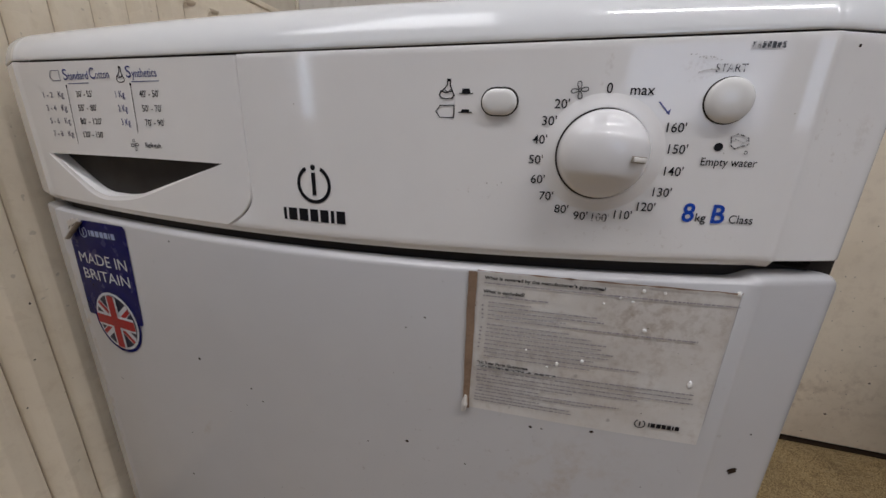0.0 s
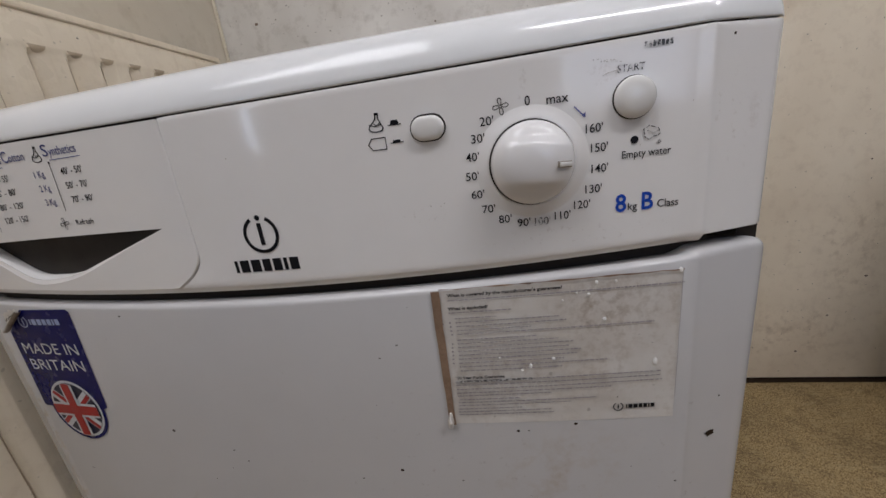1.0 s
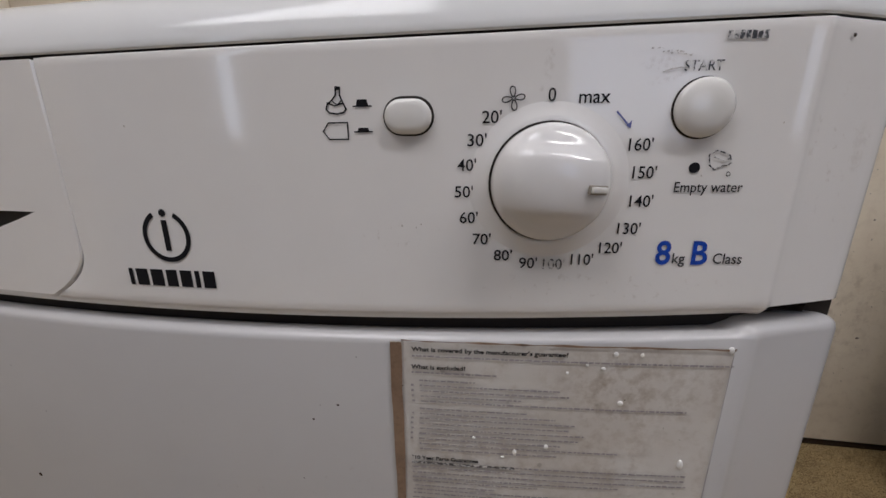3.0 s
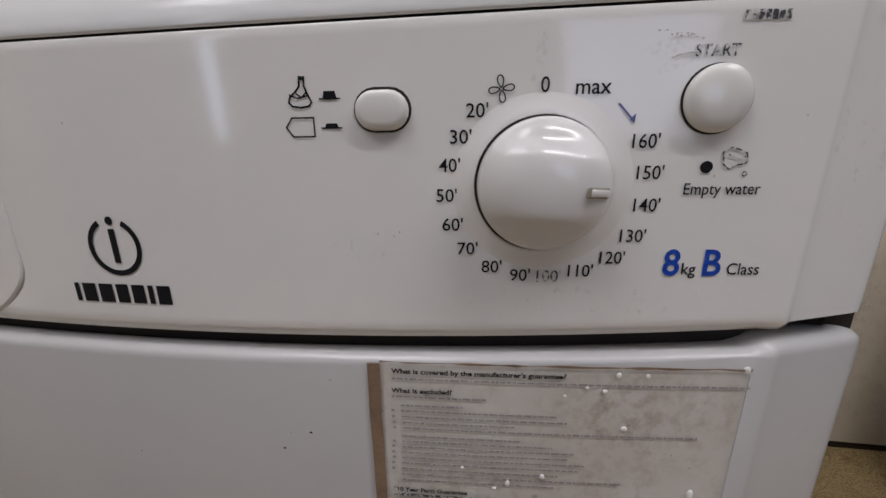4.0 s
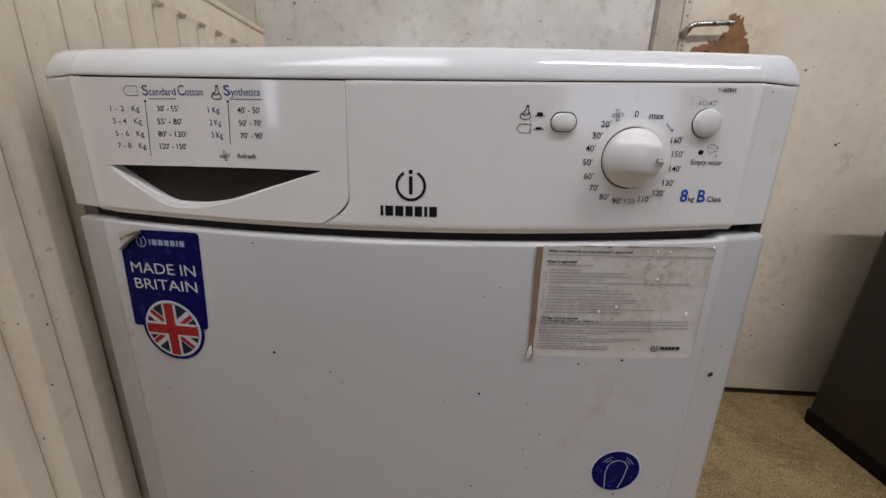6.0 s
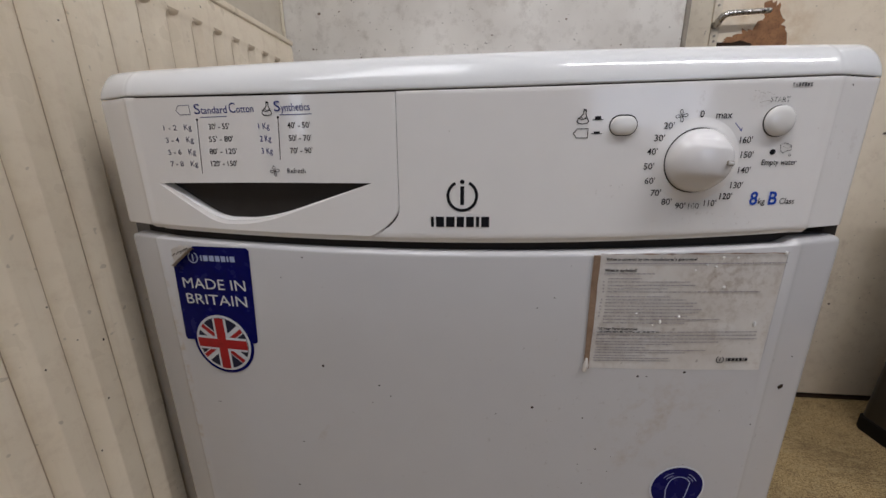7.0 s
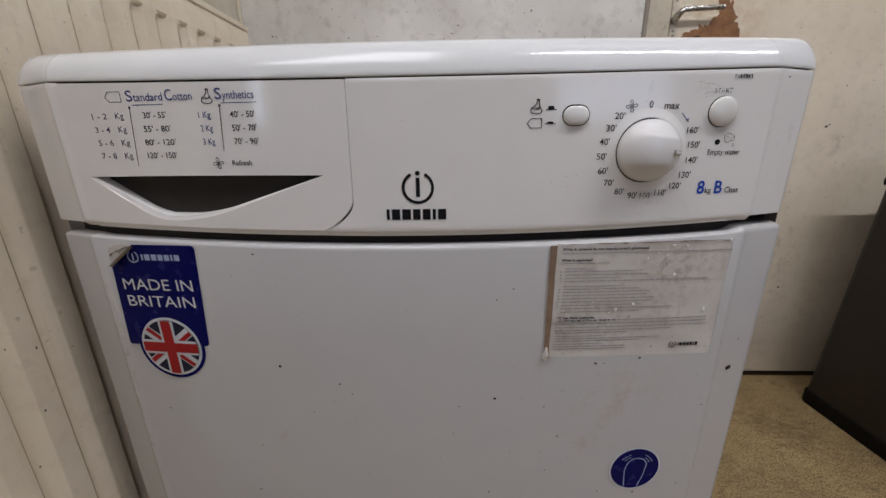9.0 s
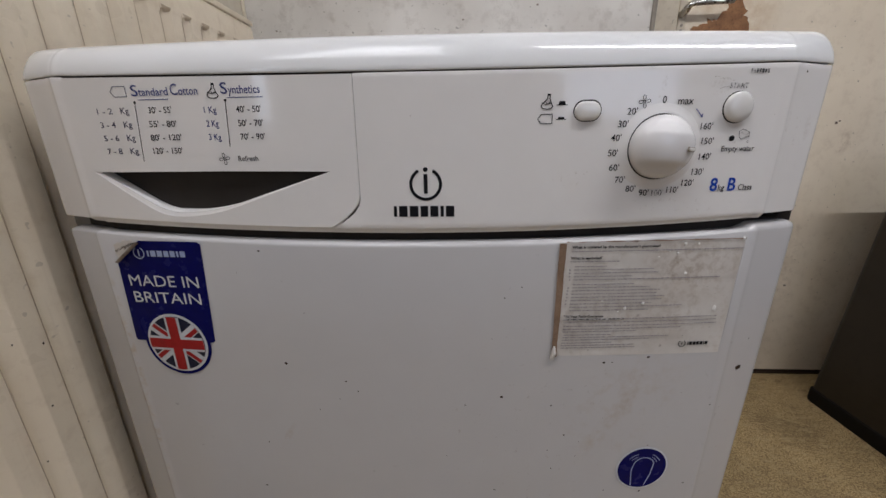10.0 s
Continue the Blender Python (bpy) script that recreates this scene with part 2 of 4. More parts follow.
glow, nt_, bs_ = material("lit tube glass")
bs_.inputs["Base Color"].default_value = (0.9, 0.9, 0.88, 1)
bs_.inputs["Emission Color"].default_value = (0.94, 0.97, 1.0, 1)
bs_.inputs["Emission Strength"].default_value = 14.0
GLASS, nt_, bs_ = material("window glass")
bs_.inputs["Transmission Weight"].default_value, bs_.inputs["Roughness"].default_value = 1.0, 0.02
bs_.inputs["IOR"].default_value = 1.45


# ---------------------------------------------------------------- mesh helpers
def part(name, bm, mat, parent=None, label="", angle=32):
    me = bpy.data.meshes.new(name)
    bmesh.ops.recalc_face_normals(bm, faces=bm.faces)
    bm.to_mesh(me)
    bm.free()
    for m in mat if isinstance(mat, (list, tuple)) else [mat]:
        me.materials.append(m)
    me.polygons.foreach_set("use_smooth", [True] * len(me.polygons))
    me.set_sharp_from_angle(angle=radians(angle))
    ob = new(name, me)
    if parent:
        ob.parent = parent
    return tagged(ob, label)


def add_box(bm, x0, x1, y0, y1, z0, z1, bevel=0.0, seg=2):
    r = bmesh.ops.create_cube(bm, size=1)
    for v in r["verts"]:
        v.co = Vector(((x0 + x1) / 2 + v.co.x * (x1 - x0), (y0 + y1) / 2 + v.co.y * (y1 - y0), (z0 + z1) / 2 + v.co.z * (z1 - z0)))
    if bevel:
        es = list({e for v in r["verts"] for e in v.link_edges})
        bmesh.ops.bevel(bm, geom=es, offset=bevel, segments=seg, affect="EDGES", profile=0.5)
    return bm


def box(x0, x1, y0, y1, z0, z1, bevel=0.0, seg=2):
    return add_box(bmesh.new(), x0, x1, y0, y1, z0, z1, bevel, seg)


def loft(rings, closed=True, cap0=False, cap1=False, bm=None):
    bm = bm or bmesh.new()
    rows = [[bm.verts.new(p) for p in r] for r in rings]
    n = len(rows[0])
    for a, b in zip(rows, rows[1:]):
        for i in range(n if closed else n - 1):
            j = (i + 1) % n
            bm.faces.new((a[i], a[j], b[j], b[i]))
    if cap0:
        bm.faces.new(rows[0][::-1])
    if cap1:
        bm.faces.new(rows[-1])
    return bm


def tube(points, r, seg=10):
    """A round bar along a polyline."""
    pts = [Vector(p) for p in points]
    rings = []
    for i, p in enumerate(pts):
        d = (pts[min(i + 1, len(pts) - 1)] - pts[max(i - 1, 0)]).normalized()
        a = d.cross(Vector((0.13, 0.21, 1.0))).normalized()
        b = d.cross(a)
        rr = r[i] if isinstance(r, (list, tuple)) else r
        rings.append([p + rr * (math.cos(k * math.tau / seg) * a + math.sin(k * math.tau / seg) * b) for k in range(seg)])
    return loft(rings, True, True, True)


# ---------------------------------------------------------------- the bowed dryer front
HALF, RIB, CREST, SAG, TIP = 0.2975, 0.257, -0.030, 0.0135, -0.001
SKEW = 0.0055  # one side stands this much further out
RIB_R = 0.2640  # and its rib too


def rib(x):
    """Distance of the rib on the side of x."""
    return RIB_R if x > 0 else RIB


def bow(x):
    """Depth of the front at x: a shallow bow between the ribs, then a facet back to the cabinet side."""
    a = abs(x)
    half = HALF + (SKEW if x > 0 else 0.0)
    r = rib(x)
    if a <= r:
        return CREST + SAG * (x / RIB) ** 2
    fore = CREST + SAG * (r / RIB) ** 2
    return fore + (a - r) / (half - r) * (TIP - fore)


def wrap_front(bm, lift):
    for v in bm.verts:
        x, z, d = v.co.x, v.co.y, v.co.z
        v.co = Vector((x, bow(x) - lift - d, z))


def flat_polys(polys):
    bm = bmesh.new()
    for poly in polys:
        try:
            bm.faces.new([bm.verts.new((u, z, 0)) for u, z in poly])
        except ValueError:
            pass
    return bm


def slice_x(bm, step=0.011):
    if not bm.verts:
        return bm
    lo, hi = min(v.co.x for v in bm.verts), max(v.co.x for v in bm.verts)
    k = math.ceil(lo / step)
    while k * step < hi:
        bmesh.ops.bisect_plane(bm, geom=bm.verts[:] + bm.edges[:] + bm.faces[:], plane_co=(k * step, 0, 0), plane_no=(1, 0, 0))
        k += 1
    return bm


def print_on(name, polys, mat, parent, lift=0.0003, label=""):
    bm = slice_x(flat_polys(polys))
    wrap_front(bm, lift)
    return part(name, bm, mat, parent, label)


def rect(u0, u1, z0, z1):
    return [(u0, z0), (u1, z0), (u1, z1), (u0, z1)]


def disc(u, z, r, n=40, ru=None):
    ru = ru or r
    return [(u + ru * math.cos(k * math.tau / n), z + r * math.sin(k * math.tau / n)) for k in range(n)]


def stroke(points, w, closed=False):
    """A drawn line of width w as little quads."""
    pts = list(points) + ([points[0]] if closed else [])
    out = []
    for (x0, z0), (x1, z1) in zip(pts, pts[1:]):
        d = math.hypot(x1 - x0, z1 - z0) or 1e-9
        tx, tz = (x1 - x0) / d * w * 0.35, (z1 - z0) / d * w * 0.35
        nx, nz = -(z1 - z0) / d * w / 2, (x1 - x0) / d * w / 2
        out.append([(x0 - tx + nx, z0 - tz + nz), (x0 - tx - nx, z0 - tz - nz), (x1 + tx - nx, z1 + tz - nz), (x1 + tx + nx, z1 + tz + nz)])
    return out


def arc(u, z, r, a0, a1, n=24, rz=None):
    rz = rz or r
    return [(u + r * math.cos(radians(a0 + (a1 - a0) * k / n)), z + rz * math.sin(radians(a0 + (a1 - a0) * k / n))) for k in range(n + 1)]


def ring(u, z, r, w, a0=0, a1=360, n=48):
    o, i = arc(u, z, r, a0, a1, n), arc(u, z, r - w, a0, a1, n)
    return [[o[k], o[k + 1], i[k + 1], i[k]] for k in range(n)]


def words(text, u0, u1, z0, height, parent, mat, name="lettering", lift=0.0003, bold=0.005):
    """Lettering from u0 to u1 on the line z0; height is that of a capital."""
    cu = bpy.data.curves.new("t", "FONT")
    cu.body, cu.size, cu.resolution_u, cu.offset = text, 1.0, 3, bold
    tmp = new("t", cu)
    bpy.context.view_layer.update()
    me = bpy.data.meshes.new_from_object(tmp.evaluated_get(bpy.context.evaluated_depsgraph_get()))
    xs = [v.co.x for v in me.vertices]
    lo, hi = min(xs), max(xs)
    sx, sz = (u1 - u0) / (hi - lo), height / 0.69
    bm = bmesh.new()
    bm.from_mesh(me)
    for v in bm.verts:
        v.co = Vector((u0 + (v.co.x - lo) * sx, z0 + v.co.y * sz, 0))
    bpy.data.objects.remove(tmp)
    bpy.data.curves.remove(cu)
    bpy.data.meshes.remove(me)
    wrap_front(bm, lift)
    return part(name, bm, mat, parent)


def clip_convex(poly, clip):
    """The part of a polygon inside a convex, counter-clockwise one."""
    out = poly
    for (ax, ay), (bx, by) in zip(clip, clip[1:] + clip[:1]):
        src, out = out, []
        side = lambda p: (bx - ax) * (p[1] - ay) - (by - ay) * (p[0] - ax)
        for p, q in zip(src, src[1:] + src[:1]):
            sp, sq = side(p), side(q)
            if sp >= 0:
                out.append(p)
            if sp * sq < 0:
                k = sp / (sp - sq)
                out.append((p[0] + k * (q[0] - p[0]), p[1] + k * (q[1] - p[1])))
        if not out:
            break
    return out


# ---------------------------------------------------------------- the room
BACK, DOORY = 0.605, 0.79


def structure(name, bm, mat, label, category):
    return tagged(part(name, bm, mat), label, category, kind="structure")


structure("floor", box(-2.2, 2.2, -2.3, 1.0, -0.06, 0.0), FLOOR, "worn speckled beige sheet flooring with scuffs", "floor")
bm = box(-2.2, RX0, -2.3, 1.0, 2.27, 2.34)
add_box(bm, RX1, 2.2, -2.3, 1.0, 2.27, 2.34)
add_box(bm, RX0, RX1, -2.3, RY0, 2.27, 2.34)
add_box(bm, RX0, RX1, RY1, 1.0, 2.27, 2.34)
structure("ceiling", bm, CEIL, "plain off-white painted ceiling with an opening for the added rooflight", "ceiling")
wall_back = structure("wall_back", box(-0.56, 0.461, BACK, 0.93, 0.0, 2.27, 0.003), WALL_GREY, "off-white painted wall with scuffs and small dark marks", "wall")
# grey strip paints in the shadow line at the end of the back wall
structure("trim_shadow_line", box(0.4535, 0.4635, BACK - 0.004, BACK + 0.010, 0.0, 2.27, 0.003), EDGE_GREY, "grey strip standing in for the shadow line at the wall's corner", "trim")
structure("wall_left", box(-0.56, -0.44, -0.30, BACK, 0.0, 2.27), WALL_CREAM, "off-white painted wall behind the radiator", "wall")
structure("trim_corner", box(-0.4395, -0.4325, BACK - 0.0075, BACK - 0.0005, 0.0, 2.27, 0.0025), TRIM_PAINT, "thin painted bead up the corner of the walls", "trim")
structure("wall_left_return", box(-2.1, -0.44, -0.36, -0.304, 0.0, 2.27), HIDDEN, "unseen wall, kept dark brown to hold down bounce light", "wall")
structure("wall_far_left", box(-2.2, -2.1, -2.3, -0.304, 0.0, 2.27), HIDDEN, "unseen wall, kept dark brown to hold down bounce light", "wall")
structure("wall_right", box(2.1, 2.2, -2.3, 1.0, 0.0, 2.27), HIDDEN, "unseen wall, kept dark brown to hold down bounce light", "wall")
bm = box(1.385, 2.1, DOORY, 0.93, 0.0, 2.27)
add_box(bm, 0.465, 1.383, DOORY, 0.93, 2.09, 2.27)
structure("wall_door", bm, WALL_CREAM, "cream painted wall round the door", "wall")
structure("wall_behind_door", box(0.3, 1.7, 0.95, 1.0, 0.0, 2.27), WALL_CREAM, "plain wall closing the space behind the door", "wall")

# wall behind the viewer, with two window openings through it
WX = [(-2.2, -1.2775), (-1.2025, 0.80), (1.70, 2.2)]
bm = bmesh.new()
for a, b in WX:
    add_box(bm, a, b, -2.12, -2.0, 0.0, 2.27)
for a, b, lo, hi in ((-1.2775, -1.2025, 0.86, 1.98), (0.80, 1.70, 0.85, 1.55)):
    add_box(bm, a, b, -2.12, -2.0, 0.0, lo)
    add_box(bm, a, b, -2.12, -2.0, hi, 2.27)
structure("wall_front", bm, HIDDEN, "unseen wall with two window openings, kept dark to hold down bounce light", "wall")


def window(name, x0, x1, z0, z1, label):
    root = tagged(new(name), label, "window", kind="structure")
    root.location = ((x0 + x1) / 2, -2.06, z0)
    sh = Matrix.Translation((-(x0 + x1) / 2, 2.06, -z0))

    def put(nm, bm, mat):
        bm.transform(sh)
        return part(nm, bm, mat, root)

    w = min(0.05, (x1 - x0) * 0.12)
    bm = box(x0, x0 + w, -2.09, -2.03, z0, z1)
    add_box(bm, x1 - w, x1, -2.09, -2.03, z0, z1)
    add_box(bm, x0 + w, x1 - w, -2.09, -2.03, z0, z0 + w)
    add_box(bm, x0 + w, x1 - w, -2.09, -2.03, z1 - w, z1)
    if x1 - x0 > 0.5:
        add_box(bm, (x0 + x1) / 2 - 0.02, (x0 + x1) / 2 + 0.02, -2.085, -2.035, z0 + w, z1 - w)
    put("window_frame", bm, TRIM_PAINT)
    put("window_sill", box(x0 - 0.02, x1 + 0.02, -2.01, -1.95, z0 - 0.025, z0 - 0.002, 0.004), TRIM_PAINT)
    pane = put("pane", box(x0 + w, x1 - w, -2.063, -2.057, z0 + w, z1 - w), GLASS)
    pane.visible_shadow = False


window("window_1", 0.80, 1.70, 0.85, 1.55, "white framed two-light window letting in cool daylight")
window("window_2", -1.2775, -1.2025, 0.86, 1.98, "tall narrow window letting in cool daylight")

# ceiling tube
lamp = tagged(new("strip_light"), "lit fluorescent strip light on the ceiling", "ceiling light")
lamp.location = (1.20, -0.50, 2.27)
part("housing", box(-0.80, 0.80, -0.035, 0.035, -0.025, -0.001, 0.004), CEIL, lamp)
part("lamp_tube", tube([(-0.76, 0, -0.055), (0.76, 0, -0.055)], 0.013, 12), glow, lamp, "lit white glass tube")
for x in (-0.775, 0.775):
    part("tube_holder", box(x - 0.012, x + 0.012, -0.016, 0.016, -0.072, -0.0255, 0.003), CEIL, lamp)

# added rooflight, out of view: a frame and a pane round the fill light
roof = tagged(new("added_rooflight"), "added white framed rooflight holding the soft top fill", "window", kind="structure")
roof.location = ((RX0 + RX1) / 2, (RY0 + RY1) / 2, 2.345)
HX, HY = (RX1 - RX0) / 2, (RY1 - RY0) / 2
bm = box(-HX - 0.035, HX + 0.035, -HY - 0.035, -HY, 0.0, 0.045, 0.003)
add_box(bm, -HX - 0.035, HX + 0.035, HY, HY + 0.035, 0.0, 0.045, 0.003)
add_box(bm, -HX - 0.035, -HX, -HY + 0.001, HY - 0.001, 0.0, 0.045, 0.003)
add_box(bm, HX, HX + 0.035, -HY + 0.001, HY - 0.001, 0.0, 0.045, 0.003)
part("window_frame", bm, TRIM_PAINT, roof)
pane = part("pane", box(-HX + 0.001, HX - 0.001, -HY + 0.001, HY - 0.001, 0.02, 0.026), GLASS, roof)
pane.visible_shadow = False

# ---------------------------------------------------------------- door with frame
door = tagged(new("door_1"), "cream painted door, closed, paint worn to brown wood round its handle", "door", kind="structure")
door.location = (0.605, DOORY, 0.0)
part("door_panel", box(0, 0.705, 0.0, 0.04, 0.013, 2.04, 0.0015), DOOR_PAINT, door)


def ragged(pts, amp, seed, n=4):
    """A torn outline: the given corners, with uneven points between them."""
    rnd = random.Random(seed)
    out = []
    for (x0, z0), (x1, z1) in zip(pts, pts[1:] + pts[:1]):
        for k in range(n):
            f = k / n
            out.append((x0 + f * (x1 - x0) + rnd.uniform(-amp, amp), z0 + f * (z1 - z0) + rnd.uniform(-amp, amp)))
    return out


def door_patch(name, pts, y, mat):
    bm = bmesh.new()
    vs = [bm.verts.new((x, -y, z)) for x, z in pts]
    es = [bm.edges.new((a, b)) for a, b in zip(vs, vs[1:] + vs[:1])]
    bmesh.ops.triangle_fill(bm, use_beauty=True, edges=es, normal=(0, -1, 0))
    return part(name, bm, mat, door)


# added strip: the dirt line and the dark gap's shade in one colour
structure("trim_foot_line", box(0.600, 1.312, DOORY - 0.006, DOORY + 0.045, 0.0, 0.004, 0.001), DIRT_SHADE, "dark brown strip for dirt and gap shade along the door's foot", "threshold")
# near-black filler gives the crack beside the door its shade
part("door_gap_shade", box(-0.0047, -0.0003, 0.010, 0.030, 0.013, 2.04), DARK, door, "near-black strip put in as the shade between door and frame")
patch = [(0.012, 0.985), (0.19, 0.985), (0.182, 1.05), (0.158, 1.105), (0.128, 1.125), (0.118, 1.072), (0.075, 1.052), (0.03, 1.035)]
door_patch("worn_patch", ragged(patch, 0.0075, 3, 8), 0.0012, BARE_WOOD)
door_patch("worn_patch", ragged([(0.008, 1.005), (0.11, 1.012), (0.105, 1.03), (0.008, 1.036)], 0.004, 5, 4), 0.0022, DIRT_SHADE)
handle = part("door_handle", box(0.002, 0.022, -0.006, -0.0015, 1.02, 1.16, 0.002), TRIM_PAINT, door, "chrome lever on a narrow painted plate")
for z in (1.034, 1.046, 1.115, 1.146):
    part("screw", tube([(0.012, -0.0075, z), (0.012, -0.0055, z)], 0.003, 10), EDGE_GREY, handle)
part("lever", tube([(0.009, -0.005, 1.070), (0.009, -0.016, 1.072), (0.010, -0.024, 1.077), (0.014, -0.028, 1.084), (0.022, -0.030, 1.088), (0.040, -0.030, 1.089), (0.080, -0.030, 1.090), (0.118, -0.030, 1.091)],
                   [0.009, 0.009, 0.0085, 0.008, 0.007, 0.0065, 0.006, 0.006], 12), CHROME, handle)
bm = box(0.471, 0.600, 0.772, 0.90, 0.0, 2.085, 0.004)
add_box(bm, 1.314, 1.340, 0.775, 0.90, 0.0, 2.085, 0.003)
add_box(bm, 1.3405, 1.352, 0.757, 0.90, 0.0, 2.085, 0.003)
add_box(bm, 1.3525, 1.383, 0.768, 0.90, 0.0, 2.085, 0.004)
add_box(bm, 0.602, 1.313, 0.772, 0.90, 2.045, 2.085, 0.004)
structure("trim_door_frame", bm, TRIM_PAINT, "off-white gloss painted door frame", "door frame")

def wall_specks(parent, y, spots, seed):
    """Small uneven marks on a wall that faces the room."""
    rnd_ = random.Random(seed)
    bm_ = bmesh.new()
    for x, z, r in spots:
        bm_.faces.new([bm_.verts.new((x + r * rnd_.uniform(0.6, 1.6) * math.cos(k * math.tau / 9), y, z + r * rnd_.uniform(0.6, 1.1) * math.sin(k * math.tau / 9))) for k in range(9)])
    tagged(part("dirt_specks", bm_, WALL_MARK, parent, "small dark specks of dirt"), kind="stuff")


rnd = random.Random(71)
wall_specks(wall_back, BACK - 0.0008, [(-0.348, 1.080, 0.0034), (-0.370, 1.007, 0.0022), (-0.362, 1.006, 0.0014), (-0.300, 1.082, 0.0016), (-0.255, 0.985, 0.0014), (0.05, 1.02, 0.0020), (0.21, 1.045, 0.0024), (0.33, 0.99, 0.0018)]
            + [(rnd.uniform(-0.42, 0.44), rnd.uniform(0.9, 1.2), rnd.uniform(0.0006, 0.0013)) for k in range(26)], 72)
wall_specks(door, -0.0008, [(0.474, 0.802, 0.0042), (0.482, 0.806, 0.0026), (0.500, 0.906, 0.0022), (0.344, 0.990, 0.0036), (0.362, 0.998, 0.0016), (0.42, 0.62, 0.0022), (0.46, 0.32, 0.0034), (0.39, 0.21, 0.0028), (0.33, 0.10, 0.0030)]
            + [(rnd.uniform(0.22, 0.69), rnd.uniform(0.05, 1.2), rnd.uniform(0.0006, 0.0014)) for k in range(30)], 73)

# ---------------------------------------------------------------- radiator on the left wall
rad = tagged(new("radiator"), "cream enamelled fluted panel radiator on the wall beside the dryer", "radiator")
rad.location = (-0.34, 0.0, 0.27)
Y0, Y1, TOP, PITCH = -0.26, 0.44, 0.97, 0.0380


def flute(y, z):
    """Depth of the pressed panel at (y, z): raised flutes between sunken channels."""
    k = ((y - 0.1098) / PITCH + 0.14) % 1.0
    d = 1.0 - min(1.0, k * 2)
    ch = min(d * 1.25, 1.0, k / 0.05) + 0.8 * math.exp(-((k - 0.055) / 0.022) ** 2)
    top = min(1.0, max(0.0, (0.934 - 0.004 * d - z) / 0.005))
    bot = min(1.0, max(0.0, (z - 0.305) / 0.012))
    edge = min(1.0, max(0.0, (Y1 - 0.018 - y) / 0.004)) * min(1.0, max(0.0, (y - Y0 - 0.018) / 0.004))
    return -0.0080 * ch * top * bot * edge - 0.0016 * (1 - ch) * top * bot * edge


zs = [0.27, 0.295, 0.305, 0.311, 0.318, 0.45, 0.6, 0.75, 0.85, 0.90, 0.918, 0.922, 0.925, 0.928, 0.931, 0.934, 0.937, 0.96, 0.967, 0.97]
ny = int((Y1 - Y0) / 0.0008)
rows = []
for z in zs:
    back = -0.004 if z == TOP else (-0.0012 if z == 0.967 else 0.0)
    rows.append([(flute(Y0 + (Y1 - Y0) * i / ny, z) + back, Y0 + (Y1 - Y0) * i / ny, z - 0.27) for i in range(ny + 1)])
part("front_panel", loft(rows, closed=False), RAD_PAINT, rad, "cream fluted steel panel", 40)
bm = box(-0.0895, 0.0012, Y0 - 0.003, Y1 + 0.003, 0.7005, 0.7090, 0.002)
part("top_cover", bm, RAD_PAINT, rad)
bm = box(-0.091, -0.0045, Y1 - 0.0015, Y1 + 0.003, 0.03, 0.70, 0.0012)
part("end_cover", bm, RAD_PAINT, rad)
bm = box(-0.091, -0.0045, Y0 - 0.003, Y0 + 0.0015, 0.03, 0.70, 0.0012)
part("end_cover", bm, RAD_PAINT, rad)
part("back_panel", box(-0.088, -0.078, Y0 + 0.004, Y1 - 0.004, 0.0, 0.695), RAD_PAINT, rad)


def on_panel(name, ys, zs_, mat, lift=0.0005, label=""):
    """A thin film that follows the pressed panel between two edges."""
    rows_ = [[(flute(y, z) + lift, y, z - 0.27) for y in ys] for z in zs_]
    return part(name, loft(rows_, closed=False), mat, rad, label, 60)


rnd = random.Random(17)
for n in range(-10, 9):
    y = 0.1098 + PITCH * (n - 0.14)
    if not Y0 + 0.03 < y < Y1 - 0.05:
        continue
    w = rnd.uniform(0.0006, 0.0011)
    on_panel("groove_line", [y - w - 0.0004, y - 0.0004, y + 0.0003], [0.33, 0.5, 0.7, 0.85, 0.915, 0.926], RAD_GROOVE, 0.0004, "thin brown line along a groove")
    # brown patches deepen the shadow under the rail at each channel's top
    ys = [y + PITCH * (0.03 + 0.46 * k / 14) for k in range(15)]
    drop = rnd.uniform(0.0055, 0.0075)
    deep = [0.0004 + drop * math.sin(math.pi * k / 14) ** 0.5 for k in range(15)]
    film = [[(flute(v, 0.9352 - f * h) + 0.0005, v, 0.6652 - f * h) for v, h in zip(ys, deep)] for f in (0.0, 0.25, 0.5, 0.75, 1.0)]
    part("rail_shade_patch", loft(film, closed=False), RAD_SHADE, rad, "brown patch painted as the shade under the rail", 60)
polys = []
for y, z, r in ((-0.0150, 0.590, 0.0011), (-0.0640, 0.588, 0.0009), (-0.025, 0.530, 0.0010), (-0.034, 0.600, 0.0007), (0.020, 0.880, 0.0008), (-0.085, 0.865, 0.0010), (-0.050, 0.640, 0.0008), (-0.075, 0.705, 0.0007), (-0.040, 0.480, 0.0009), (0.20, 0.953, 0.0010), (0.11, 0.949, 0.0008)):
    polys.append([(flute(y, z) + 0.0006, y + r * rnd.uniform(0.6, 1.2) * math.cos(k * math.tau / 8), z - 0.27 + r * rnd.uniform(0.6, 1.5) * math.sin(k * math.tau / 8)) for k in range(8)])
bm = bmesh.new()
for p in polys:
    bm.faces.new([bm.verts.new(q) for q in p])
tagged(part("dirt_specks", bm, DIRT_SHADE, rad, "small dark specks of dirt"), kind="stuff")

# ---------------------------------------------------------------- bin
bin_ = tagged(new("waste_bin"), "tall brown-grey steel waste bin with black rim, by the door", "bin")
bin_.location = (1.270, 0.44, 0.0)


